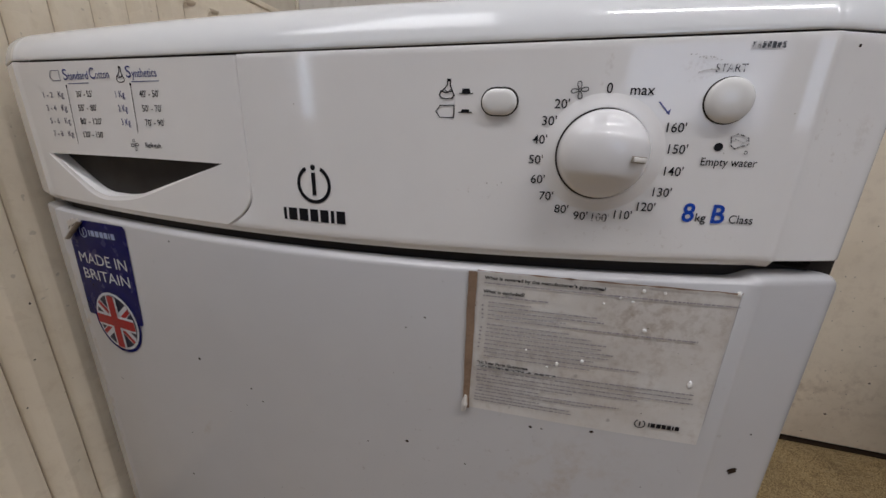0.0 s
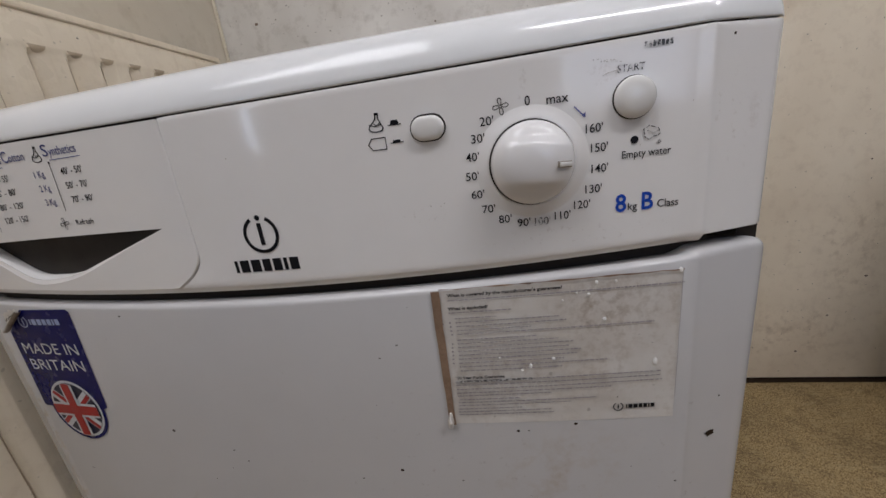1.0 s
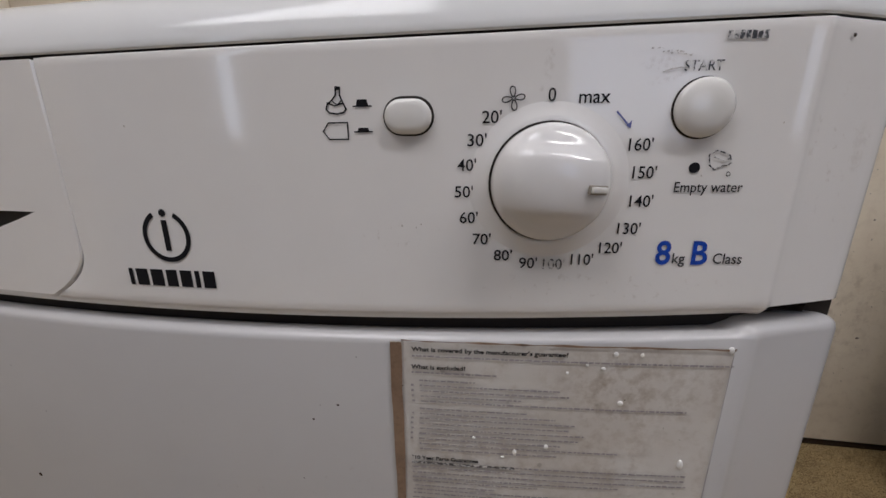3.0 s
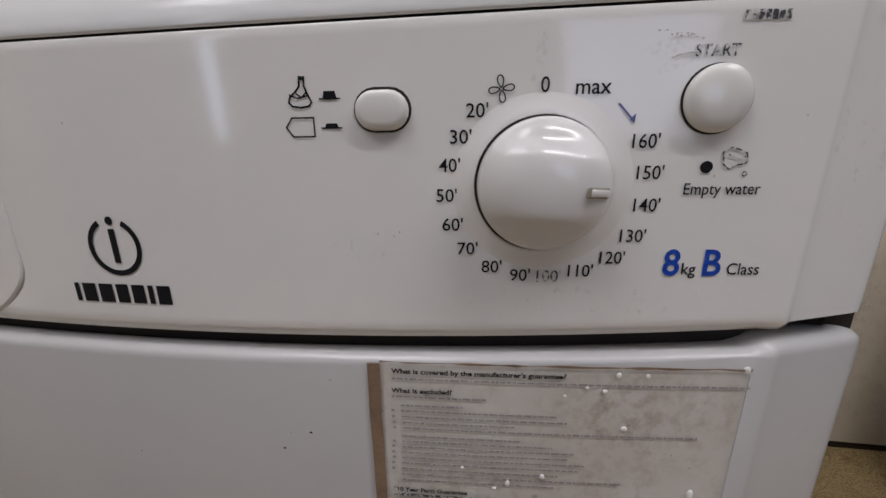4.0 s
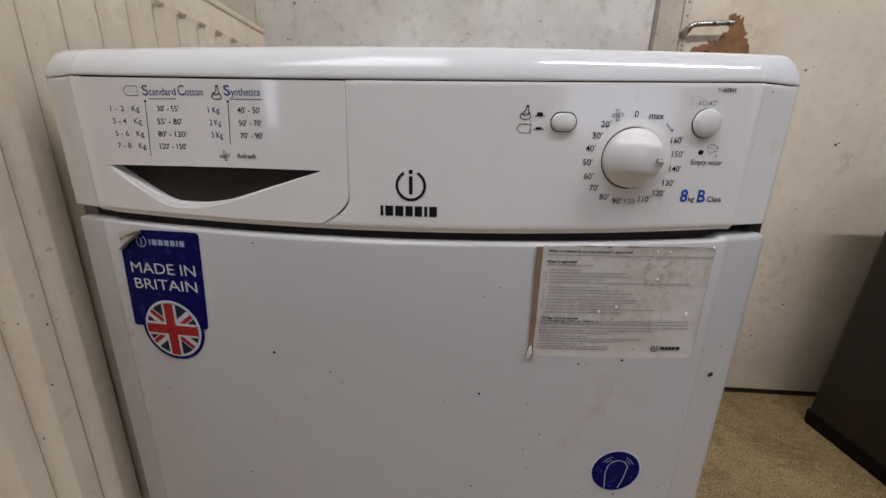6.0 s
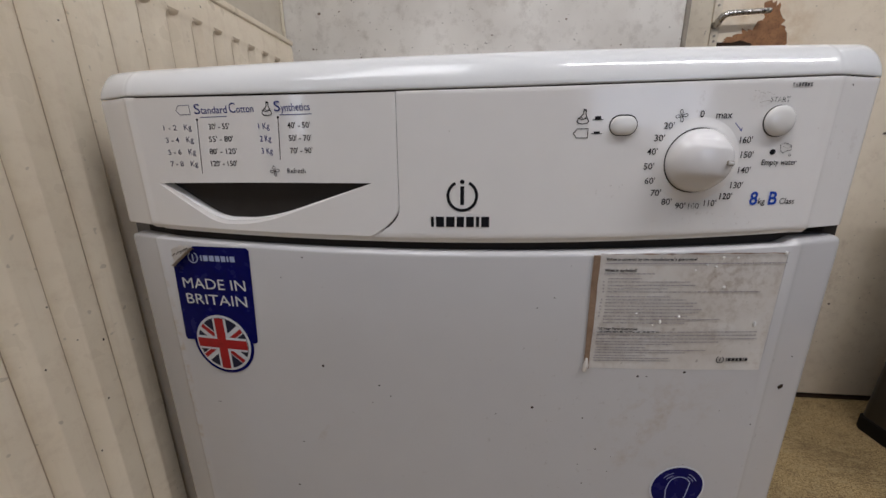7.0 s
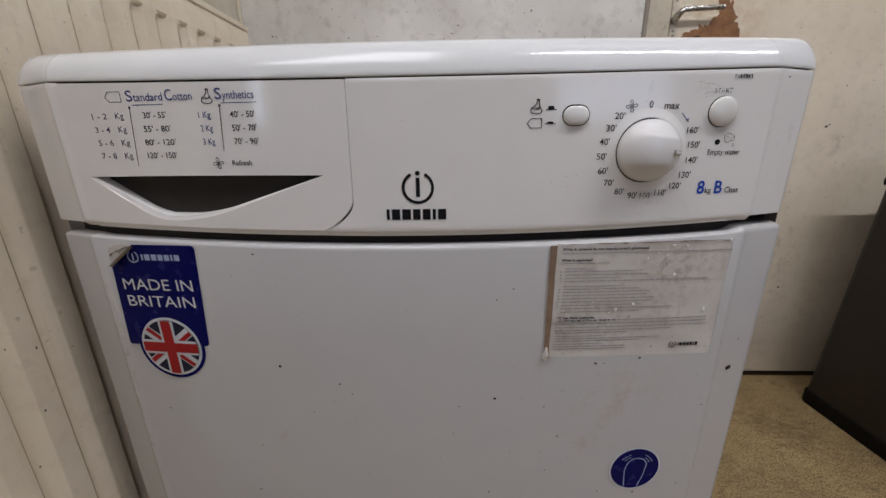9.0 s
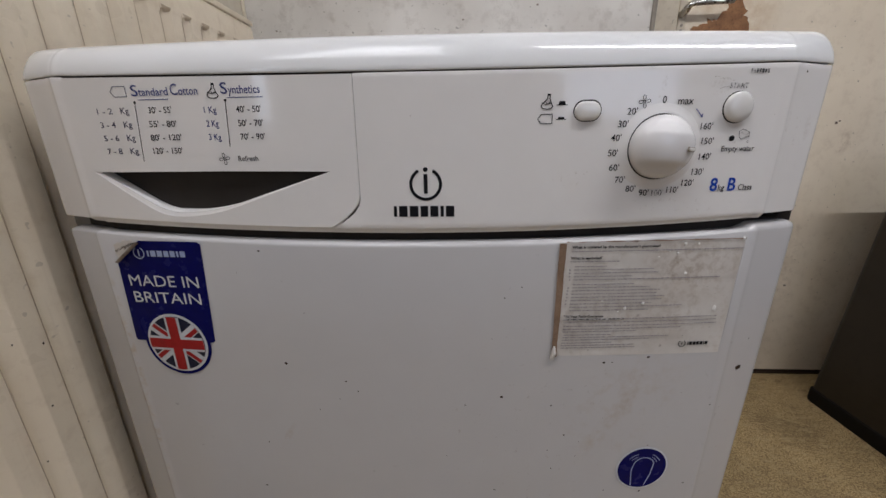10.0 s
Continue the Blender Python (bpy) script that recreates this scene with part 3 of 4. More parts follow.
def rounded(hx, hy, r, z, n=6):
    out = []
    for cx, cy, a in ((hx - r, hy - r, 0), (-hx + r, hy - r, 90), (-hx + r, -hy + r, 180), (hx - r, -hy + r, 270)):
        out += [(cx + r * math.cos(radians(a + 90 * k / n)), cy + r * math.sin(radians(a + 90 * k / n)), z) for k in range(n + 1)]
    return out


part("body", loft([rounded(0.1665, 0.2265, 0.02, 0.0445), rounded(0.146, 0.214, 0.024, 0.67)], True, True, True), STEEL, bin_)
part("base_ring", loft([rounded(0.168, 0.228, 0.018, 0.0), rounded(0.170, 0.230, 0.018, 0.006), rounded(0.170, 0.230, 0.018, 0.040), rounded(0.167, 0.227, 0.018, 0.044)], True, True, True), BLACK_PLASTIC, bin_)
# black liner folded over the top, its hem drooping towards the room
rnd = random.Random(9)
hem = rounded(0.1485, 0.2185, 0.032, 0.0, 14)
wave = [rnd.uniform(-0.004, 0.004) for p in hem]
rows = []
for out, f in ((0.004, 0.0), (0.0055, 0.25), (0.003, 0.7), (0.0, 1.0)):
    row = []
    for (x, y, z), w in zip(hem, wave):
        low = 0.656 + 0.075 * (y - 0.2) if y < 0.2 else 0.656
        row.append((x * (1 + out / 0.16) + w * 0.3 * (1 - f), y * (1 + out / 0.22), (low + w) * (1 - f) + 0.692 * f))
    rows.append(row)
part("liner_fold", loft(rows, True), BLACK_PLASTIC, bin_, "black plastic liner folded over the rim")
part("rim", loft([rounded(0.141, 0.211, 0.03, 0.672), rounded(0.1455, 0.2155, 0.03, 0.6925), rounded(0.1455, 0.2155, 0.03, 0.714), rounded(0.142, 0.212, 0.03, 0.717)], True, True, True), LID_PLASTIC, bin_)
part("lid", loft([rounded(0.140, 0.210, 0.03, 0.7175), rounded(0.143, 0.213, 0.03, 0.720), rounded(0.141, 0.211, 0.03, 0.728), rounded(0.13, 0.19, 0.03, 0.731), rounded(0.07, 0.11, 0.03, 0.734)], True, True, True), BLACK_PLASTIC, bin_)

# ---------------------------------------------------------------- tumble dryer
dryer = tagged(new("tumble_dryer"), "white front-loading tumble dryer with dial, condenser drawer and stickers, grubby", "tumble dryer")


def top_sag(x):
    """The seam under the worktop hangs a little between the ribs."""
    return -0.0034 * (1 - min(1.0, abs(x) / RIB) ** 2)


def widen(x):
    """Moves the stations round the rib to the wider side."""
    return RIB_R + (x - RIB) * (HALF + SKEW - RIB_R) / (HALF - RIB) if x > RIB else x + RIB_R - RIB


def plan_x(n=44):
    """Stations across the front, close together at the ribs."""
    xs = [-RIB + 2 * RIB * k / n for k in range(n + 1)]
    side = [HALF, HALF - 0.0008, HALF - 0.0018, HALF - 0.003, HALF - 0.0045, HALF - 0.0062, HALF - 0.0085, (HALF + RIB) / 2, RIB + 0.006, RIB + 0.003, RIB + 0.0018, RIB + 0.0009, RIB, RIB - 0.0009, RIB - 0.0018, RIB - 0.003, RIB - 0.005, RIB - 0.0065, RIB - 0.008]
    return sorted(xs + [widen(s) for s in side] + [-s for s in side])


def soft_bow(x):
    """The bow with its ribs and outer edges rounded over."""
    a, r = abs(x), rib(x)
    half = HALF + (SKEW if x > 0 else 0.0)
    # a narrow land in front of the crease leans outwards a little
    land = -0.0006 * max(0.0, min(1.0, (a - r + 0.0062) / 0.0056)) * max(0.0, min(1.0, (r + 0.003 - a) / 0.003))
    if abs(a - r) < 0.0025:
        w = 0.0010
        return sum(bow(x + i * w / 3) for i in range(-3, 4)) / 7 + land
    turn, depth = (0.0070, 0.0040) if x > 0 else (0.004, 0.0022)
    if a > half - turn:
        return bow(x) + ((a - half + turn) / turn) ** 2.2 * depth
    return bow(x) + land


def front_sheet(profile, xs=None, low=None, bm=None, side=1.0, corner=0.0):
    """A bowed shell: profile rows (inset, z, weight of the sagging lower edge)."""
    xs = xs or plan_x()
    rings = []
    for d, z, w in profile:
        row = []
        for x in xs:
            k = (HALF - d * side) / HALF
            sag = low(x) * w if low else 0.0
            half = HALF + (SKEW if x > 0 else 0.0)
            e = max(0.0, (abs(x) - half + 0.006) / 0.006)
            sag -= corner * w * (1 - math.sqrt(max(0.0, 1 - e * e)))
            row.append((x * k, soft_bow(x) + d, z + sag))
        rings.append(row)
    return loft(rings, closed=False, bm=bm)


part("cabinet", box(-HALF, HALF + SKEW, 0.006, 0.585, 0.02, 0.8095), CABINET, dryer, "steel cabinet, coloured dark to deepen the side gap's shade")

# worktop with a rounded front edge
R = 0.0255
prof = [(0.0012, 0.8125, 0), (0.0012, 0.8109, 0), (0.0008, 0.81065, 0), (0.0002, 0.8109, 0), (0.0, 0.8114, 0)]
prof += [(R - R * math.cos(radians(a)), 0.8085 + R * math.sin(radians(a)), 0) for a in range(12, 91, 6)]
prof += [(0.05, 0.8355, 0), (0.10, 0.839, 0), (0.16, 0.840, 0)]
TOP_X = plan_x() + [-(HALF - v) for v in (0.0105, 0.0085, 0.0045, 0.0022, 0.0007)] + [HALF + SKEW - v for v in (0.014, 0.0105, 0.0085, 0.0045, 0.0022, 0.0007)]
rings = []
for d, z, w in prof:
    row = []
    for x in sorted(set(TOP_X)):
        half = HALF + (SKEW if x > 0 else 0.0)
        t = max(0.0, (abs(x) - rib(x)) / (half - rib(x)))
        e = max(0.0, (abs(x) - half + 0.014) / 0.014)
        zz = z if z < 0.8118 else 0.8118 + (z - 0.8118) * math.sqrt(max(0.0, 1 - e * e))
        zz += top_sag(x) * max(0.0, 1 - (z - 0.8100) / 0.0255)
        row.append((x, soft_bow(x) + 0.0009 * math.exp(-((abs(x) - rib(x)) / 0.0020) ** 2) + d * (1 - 0.45 * t), zz))
    rings.append(row)
bm = loft(rings, closed=False)
part("worktop", bm, WORKTOP, dryer, "white worktop edge with rounded corners", 50)
part("worktop_back", box(-HALF + 0.02, HALF - 0.02, 0.07, 0.585, 0.8097, 0.8345), PLASTIC, dryer)

# near-black sheet behind the seams, standing in for the shade in them
part("seam_backing", front_sheet([(0.0088, 0.684, 0), (0.0088, 0.8135, 0)], [x * 0.985 for x in plan_x()]), DARK, dryer, "near-black sheet standing in for the shade in the panel seams")

def low_edge(x):
    return 0.0072 * min(1.0, abs(x) / RIB) ** 2


SEAM_X = -0.0335


def seam(z):
    """Right-hand edge of the drawer, swept in at its foot."""
    if z >= 0.7245:
        return SEAM_X - 0.0008 * (0.809 - z) / 0.085
    k = (0.7245 - z) / 0.026
    return SEAM_X - 0.0008 - 0.0265 * k ** 2.0


def seam_gap(z):
    """Half the gap beside the drawer; it opens towards the swept foot."""
    return 0.0005 + 0.0009 * max(0.0, min(1.0, (0.724 - z) / 0.012))


def panel_side(z, x):
    return z + low_edge(x) * max(0.0, (0.74 - z) / 0.04) + top_sag(x) * max(0.0, (z - 0.765) / 0.045)


def face_rows():
    return [(0.0075, 0.6955), (0.0030, 0.6962), (0.0005, 0.6995), (0.0, 0.7008)] + [(0.0, 0.7045 + 0.1015 * k / 24) for k in range(25)] + [(0.0, 0.8086), (0.0004, 0.8097), (0.005, 0.8097)]


END_X = [RIB - 0.008, RIB - 0.0065, RIB - 0.005, RIB - 0.003, RIB - 0.0018, RIB - 0.0009, RIB, RIB + 0.0009, RIB + 0.0018, RIB + 0.003, RIB + 0.006, (RIB + HALF) / 2, HALF - 0.0085, HALF - 0.0062, HALF - 0.0045, HALF - 0.003, HALF - 0.0018, HALF - 0.0008, HALF]


def end_row(s, d, z):
    """The rounded rib and the angled end of the panel, out to the cabinet side."""
    out = []
    for x in [widen(v) for v in END_X] if s > 0 else END_X:
        zc = max(z, 0.7002)
        foot = panel_side(z, x) if x < rib(s) + 0.001 else zc + (0.0074 if s > 0 else 0.0060) * max(0.0, (0.74 - zc) / 0.04)
        out.append((s * x, soft_bow(s * x) + d, foot))
    return out


# control panel, right of the drawer
rings = []
for d, z in face_rows():
    x0 = seam(z) + seam_gap(z)
    row = [(x0, bow(x0) + d + 0.006, panel_side(z, x0)), (x0, bow(x0) + d + 0.0006, panel_side(z, x0))]
    for k in range(1, 33):
        x = x0 + (RIB_R - 0.009 - x0) * k / 32
        row.append((x, bow(x) + d, panel_side(z, x)))
    row += end_row(1, d, z)
    rings.append(row)
panel = part("control_panel", loft(rings, closed=False), PANEL_PLASTIC, dryer, "glossy white control panel, printed, with scuffs", 40)

# drawer front with its pull
DL = -RIB + 0.009


def drawer_outline():
    out = []
    zs_ = [0.7008 + (0.8092 - 0.7008) * k / 26 for k in range(27)]
    for k in range(25):
        x = DL + (seam(zs_[0]) - seam_gap(zs_[0]) - DL) * k / 24
        out.append((x, panel_side(zs_[0], x)))
    out += [(seam(z) - seam_gap(z), panel_side(z, seam(z))) for z in zs_[1:]]
    xe = seam(zs_[-1]) - 0.0005
    out += [(xe + (DL - xe) * k / 24, panel_side(zs_[-1], xe + (DL - xe) * k / 24)) for k in range(1, 25)]
    out += [(DL, panel_side(z, DL)) for z in zs_[-2:0:-1]]
    return out


def pull_outline(n=40):
    """A smile: straight above, a skewed bowl below."""
    a, b, zt, lowx, depth = -0.2415, -0.0545, 0.7423, -0.178, 0.0335
    lower = []
    for k in range(n + 1):
        x = a + (b - a) * k / n
        t = (x - a) / (lowx - a) if x < lowx else (b - x) / (b - lowx)
        # straight flanks that meet in a rounded foot
        s = min(1.0, t)
        q = max(0.0, (s - 0.58) / 0.42)
        drop = depth * (1.266 * min(s, 0.58) + 0.532 * (q - q * q / 2))
        lower.append((x, zt - drop))
    upper = [(b + (a - b) * k / n, zt + 0.0006 * math.sin(math.pi * k / n)) for k in range(1, n)]
    return lower + upper


pull = pull_outline()
bm = bmesh.new()
loops = []
for pts in (drawer_outline(), pull):
    vs = [bm.verts.new((u, z, 0)) for u, z in pts]
    loops.append([bm.edges.new((a, b)) for a, b in zip(vs, vs[1:] + vs[:1])])
bmesh.ops.triangle_fill(bm, use_beauty=True, edges=loops[0] + loops[1], normal=(0, 0, 1))
slice_x(bm, 0.012)
wrap_front(bm, 0.0)
outer = drawer_outline()
bm2 = loft([[(u, bow(u), z) for u, z in outer], [(u + (0.0006 if u > -0.1 else -0.0003), bow(u) + 0.0006, z - (0.0010 if z < 0.73 and u < -0.06 else 0.0003)) for u, z in outer],
            [(u + (0.0004 if u > -0.1 else 0), bow(u) + 0.0032, z - (0.0046 if z < 0.7108 and u < -0.05 else 0.0)) for u, z in outer],
            [(u, bow(u) + 0.009, z - (0.0046 if z < 0.7108 and u < -0.05 else 0.0)) for u, z in outer]], True)
tmp = bpy.data.meshes.new("tmp")
bm2.to_mesh(tmp)
bm2.free()
bm.from_mesh(tmp)
bpy.data.meshes.remove(tmp)
rings = []
for d, z in face_rows():
    row = [(-RIB + 0.009, bow(RIB - 0.009) + d, panel_side(z, RIB - 0.009))] + end_row(-1, d, z)
    rings.append(row)
part("panel_end", loft(rings, closed=False), PLASTIC, dryer, "angled white end of the control panel", 40)
drawer = part("condenser_drawer", bm, PLASTIC, dryer, "white drawer front with a smile-shaped pull", 30)

cx = -0.165


def pull_ring(kx, kz, dy):
    return [(cx + (u - cx) * kx, bow(u) + dy, 0.7420 + (z - 0.7420) * kz) for u, z in pull]


def pull_inner(kx, kz, dy, lean=0.0):
    """The opening behind the bevel: drawn in from one tip, so that the bevel is broad at the other end."""
    return [(-0.0545 + (u + 0.0545) * kx, bow(u) + dy + lean * (1 + (z - 0.7423) / 0.0335), 0.7423 + (z - 0.7423) * kz) for u, z in pull]


bm = loft([pull_ring(1, 1, 0.0), pull_ring(0.998, 0.975, 0.0004), pull_inner(0.978, 0.90, 0.0006)], True)
part("pull_rim", bm, PLASTIC, drawer, "bevelled white rim of the pull")
bm = loft([pull_inner(0.978, 0.90, 0.0007), pull_inner(0.977, 0.893, 0.0075, 0.004), pull_inner(0.974, 0.875, 0.0088, 0.007)], True, False, True)
part("pull_pocket", bm, POCKET, drawer, "shaded grey hollow of the pull")


# lower door
def door_rise(x, mid, ends, facet):
    """Height of a line along the door's top: lowest in the middle, stepping up past the ribs."""
    f = max(0.0, min(1.0, (abs(x) - rib(x) + 0.008) / 0.012))
    return mid + ends * min(1.0, abs(x) / RIB) ** 2 + facet[x > 0] * f * f * (3 - 2 * f)


# rows (depth, share of the shoulder's height); below the shoulder the plain bowed face
SHOULDER = [(0.0088, -2.0), (0.0086, 0.8), (0.0077, 1.0), (0.0060, 1.0), (0.0042, 0.86), (0.0024, 0.55), (0.0010, 0.16), (0.0003, -0.25), (0.0, -0.9)]
rings = []
for d, a in SHOULDER + [(0.0, 0.60), (0.0, 0.45), (0.0, 0.30), (0.0, 0.115), (0.004, 0.110), (0.02, 0.110)]:
    row = []
    for x in plan_x():
        half = HALF + (SKEW if x > 0 else 0.0)
        z = a
        if (d, a) in SHOULDER:
            edge = door_rise(x, 0.6868, 0.0080, (0.0, 0.002))
            e = max(0.0, (abs(x) - half + 0.005) / 0.005)
            z = edge + a * (door_rise(x, 0.6896, 0.0062, (0.0012, 0.0045)) - edge) - 0.005 * (1 - math.sqrt(max(0.0, 1 - e * e)))
        # the hinge side is stretched outwards so its outline fits the camera's view
        view_fit = 0.0055 * max(0.0, (x - RIB_R) / (half - RIB_R)) if x > 0 else 0.0
        row.append((x * (HALF - d) / HALF + view_fit, soft_bow(x) + bow(x + view_fit) - bow(x) + d, z))
    rings.append(row)
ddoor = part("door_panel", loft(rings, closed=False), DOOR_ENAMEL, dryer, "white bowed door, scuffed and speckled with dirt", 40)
part("plinth", front_sheet([(0.012, 0.105, 0), (0.012, 0.022, 0)], [x * 0.97 for x in plan_x()]), ENAMEL, dryer)
for fx in (-0.25, 0.25):
    for fy in (0.06, 0.53):
        part("foot", loft([[(fx + 0.018 * math.cos(a * math.tau / 16), fy + 0.018 * math.sin(a * math.tau / 16), z) for a in range(16)] for z in (0.0, 0.012, 0.02)], True, True, True), BLACK_PLASTIC, dryer)
# hinge bracket showing in the gap
hinge = part("hinge", box(0.267, 0.291, 0.0005, 0.012, 0.7000, 0.7030, 0.0008), DARK, dryer, "dark hinge in the gap over the door")
# dark plate closes the gap's end in place of the shade there
part("gap_end_shade", box(0.262, 0.3022, 0.0025, 0.0056, 0.690, 0.714, 0.0005), DARK, hinge)
part("hinge_cap", loft([[(0.283 + r * math.cos(a * math.tau / 28), 0.004 + r * math.sin(a * math.tau / 28), z) for a in range(28)] for r, z in ((0.0085, 0.7028), (0.0085, 0.7048), (0.0070, 0.7050), (0.0068, 0.7038), (0.002, 0.7036))], True, False, True), BLACK_PLASTIC, hinge, "round black hinge cap with a raised ring")


# ---- controls
def turned(u, z, prof, n=48, squash=None):
    """A turned knob or button standing on the front; prof rows (radius, height)."""
    slope = 2 * SAG * u / RIB ** 2
    nrm = Vector((slope, -1, 0)).normalized()
    ax = Vector((0, 0, 1))
    ay = nrm.cross(ax).normalized()
    o = Vector((u, bow(u), z))
    rings = []
    for r, h in prof:
        rr = []
        for k in range(n):
            a = k * math.tau / n
            p, q = r * math.cos(a), r * math.sin(a)
            hh = squash(p, q, h) if squash else h
            rr.append(o - ay * p + ax * q + nrm * hh)
        rings.append(rr)
    return loft(rings, True, False, True)


KU, KZ = 0.1765, 0.7565
collar = part("dial_collar", turned(KU, KZ, [(0.0305, -0.0004), (0.0285, 0.00005), (0.0272, 0.0003), (0.0255, 0.0008), (0.0240, 0.0013), (0.0230, 0.0016), (0.0222, 0.0015), (0.0219, 0.0008)]), PLASTIC, panel, "raised white collar round the dial")
# near-black disc under the dial paints the shade of the groove round it
part("dial_groove_shade", turned(KU, KZ, [(0.0220, 0.0003), (0.0220, 0.0011), (0.0200, 0.0011)]), DARK, panel, "near-black disc for the shade in the groove round the dial")


def grip(p, q, h):
    """Scoops above and below leave a broad grip across the dial."""
    t = radians(-6)
    v = -p * math.sin(t) + q * math.cos(t)
    s = max(0.0, (abs(v) - 0.0088) / 0.006)
    s = min(1.0, s)
    s = s * s * (3 - 2 * s)
    flat = 0.0050
    return h - max(0.0, h - flat) * 0.28 * s


dome = [(0.0212, 0.0010), (0.0212, 0.0036)]
dome += [(0.0211 * math.cos(radians(a)) ** 0.85, 0.0036 + 0.0136 * math.sin(radians(a)) ** 0.9) for a in range(6, 88, 5)] + [(0.0006, 0.0172)]
dial = part("dial", turned(KU, KZ, dome, 64, grip), KNOB, panel, "round white dial with a broad grip", 50)
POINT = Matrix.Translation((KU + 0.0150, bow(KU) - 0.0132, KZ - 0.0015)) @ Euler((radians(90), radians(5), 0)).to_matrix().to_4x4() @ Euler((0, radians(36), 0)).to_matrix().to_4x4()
# slightly larger grey box: the shadow round the pointer bar, put in as colour
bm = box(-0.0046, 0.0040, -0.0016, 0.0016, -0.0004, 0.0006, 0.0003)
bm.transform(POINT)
part("pointer_shade", bm, EDGE_GREY, dial)
bm = box(-0.0040, 0.0036, -0.0011, 0.0011, 0.0, 0.0013, 0.0005)
bm.transform(POINT)
part("pointer", bm, BUTTON, dial, "small raised pointer bar")

# start button
SU, SZ = 0.2275, 0.782
# near-black disc stands for the shade in the gap round the button
part("button_gap_shade", turned(SU, SZ, [(0.0103, -0.001), (0.0103, 0.0004), (0.0090, 0.0004)]), DARK, panel)
part("start_button", turned(SU, SZ, [(0.0097, 0.0), (0.0099, 0.0016), (0.0096, 0.0024), (0.0088, 0.0031), (0.006, 0.0038), (0.003, 0.0041), (0.0005, 0.0042)]), BUTTON, panel, "round white push button")
part("lamp_hole", turned(0.2282, 0.7618, [(0.0019, 0.0), (0.0019, 0.0003), (0.0002, 0.0003)], 20), INK, panel, "small black indicator hole")


def pill(u, z, hw, hh, n=10):
    return [(u + hw - hh + hh * math.cos(a), z + hh * math.sin(a)) for a in [radians(-90 + 180 * k / n) for k in range(n + 1)]] + \
           [(u - hw + hh + hh * math.cos(a), z + hh * math.sin(a)) for a in [radians(90 + 180 * k / n) for k in range(n + 1)]]


BU, BZ = 0.1245, 0.7805
# flat near-black patch draws the shaded gap round the oblong button
print_on("button_gap_shade", [pill(BU + 0.0001, BZ + 0.0002, 0.0096, 0.0070)], DARK, panel, 0.0003)
rings = [[(u, bow(u) - h, z) for u, z in pill(BU, BZ, 0.0088 - i, 0.0062 - i)] for h, i in ((0.0, 0.0), (0.0014, 0.0), (0.0022, 0.0004), (0.0027, 0.0012), (0.0030, 0.0026))]
part("selector_button", loft(rings, True, False, True), BUTTON, panel, "oblong white push button")

# ---- print on the control panel
DIALS = [("20'", 0.1552, 0.780), ("30'", 0.1500, 0.772), ("40'", 0.1463, 0.763), ("50'", 0.1453, 0.753), ("60'", 0.1473, 0.743), ("70'", 0.1525, 0.7345), ("80'", 0.1610, 0.7280),
         ("90'", 0.1710, 0.7250), ("100'", 0.1810, 0.7247), ("110'", 0.1917, 0.7268), ("120'", 0.2020, 0.7316), ("130'", 0.2080, 0.7393), ("140'", 0.2112, 0.7497), ("150'", 0.2110, 0.7602), ("160'", 0.2085, 0.7700)]
for s, u, z in DIALS:
    w = 0.0070 if len(s) == 3 else 0.0084
    words(s, u - w / 2, u + w / 2, z - 0.0021, 0.0043, panel, INK_WORN if s == "100'" else INK)
words("0", 0.1748, 0.1775, 0.7850, 0.0045, panel, INK)
words("max", 0.1855, 0.1962, 0.7842, 0.0046, panel, INK)
print_on("arrow", stroke([(0.1990, 0.7812), (0.2040, 0.7760)], 0.0006) + [[(0.2042, 0.7755), (0.2026, 0.7765), (0.2044, 0.7784)]], PEN, panel)
words("Empty water", 0.2222, 0.2462, 0.7531, 0.0037, panel, INK)
words("8", 0.2192, 0.2248, 0.7255, 0.0090, panel, INK_BLUE, bold=0.02)
words("kg", 0.2256, 0.2303, 0.7258, 0.0041, panel, INK)
words("B", 0.2326, 0.2385, 0.7255, 0.0090, panel, INK_BLUE, bold=0.02)
words("Class", 0.2406, 0.2512, 0.7258, 0.0041, panel, INK)
words("START", 0.2195, 0.2322, 0.7940, 0.0033, panel, INK_WORN, bold=0.008)
print_on("printed_bars", [rect(0.2318 + 0.0019 * k, 0.2333 + 0.0019 * k, 0.8034, 0.8060) for k in range(7)], INK_WORN, panel, label="row of small worn dark print marks")


def fan(u, z, s):
    """Four-petal outline."""
    out = []
    for k in range(4):
        a = radians(90 * k + 8)
        pts = []
        for i in range(17):
            t = i / 16 * math.tau
            r, w = 0.5 - 0.5 * math.cos(t), 0.30 * math.sin(t)
            p, q = s * (0.12 + 0.88 * r), s * w * (0.5 + 0.5 * r)
            pts.append((u + p * math.cos(a) - q * math.sin(a), z + p * math.sin(a) + q * math.cos(a)))
        out += stroke(pts, s * 0.10)
    return out


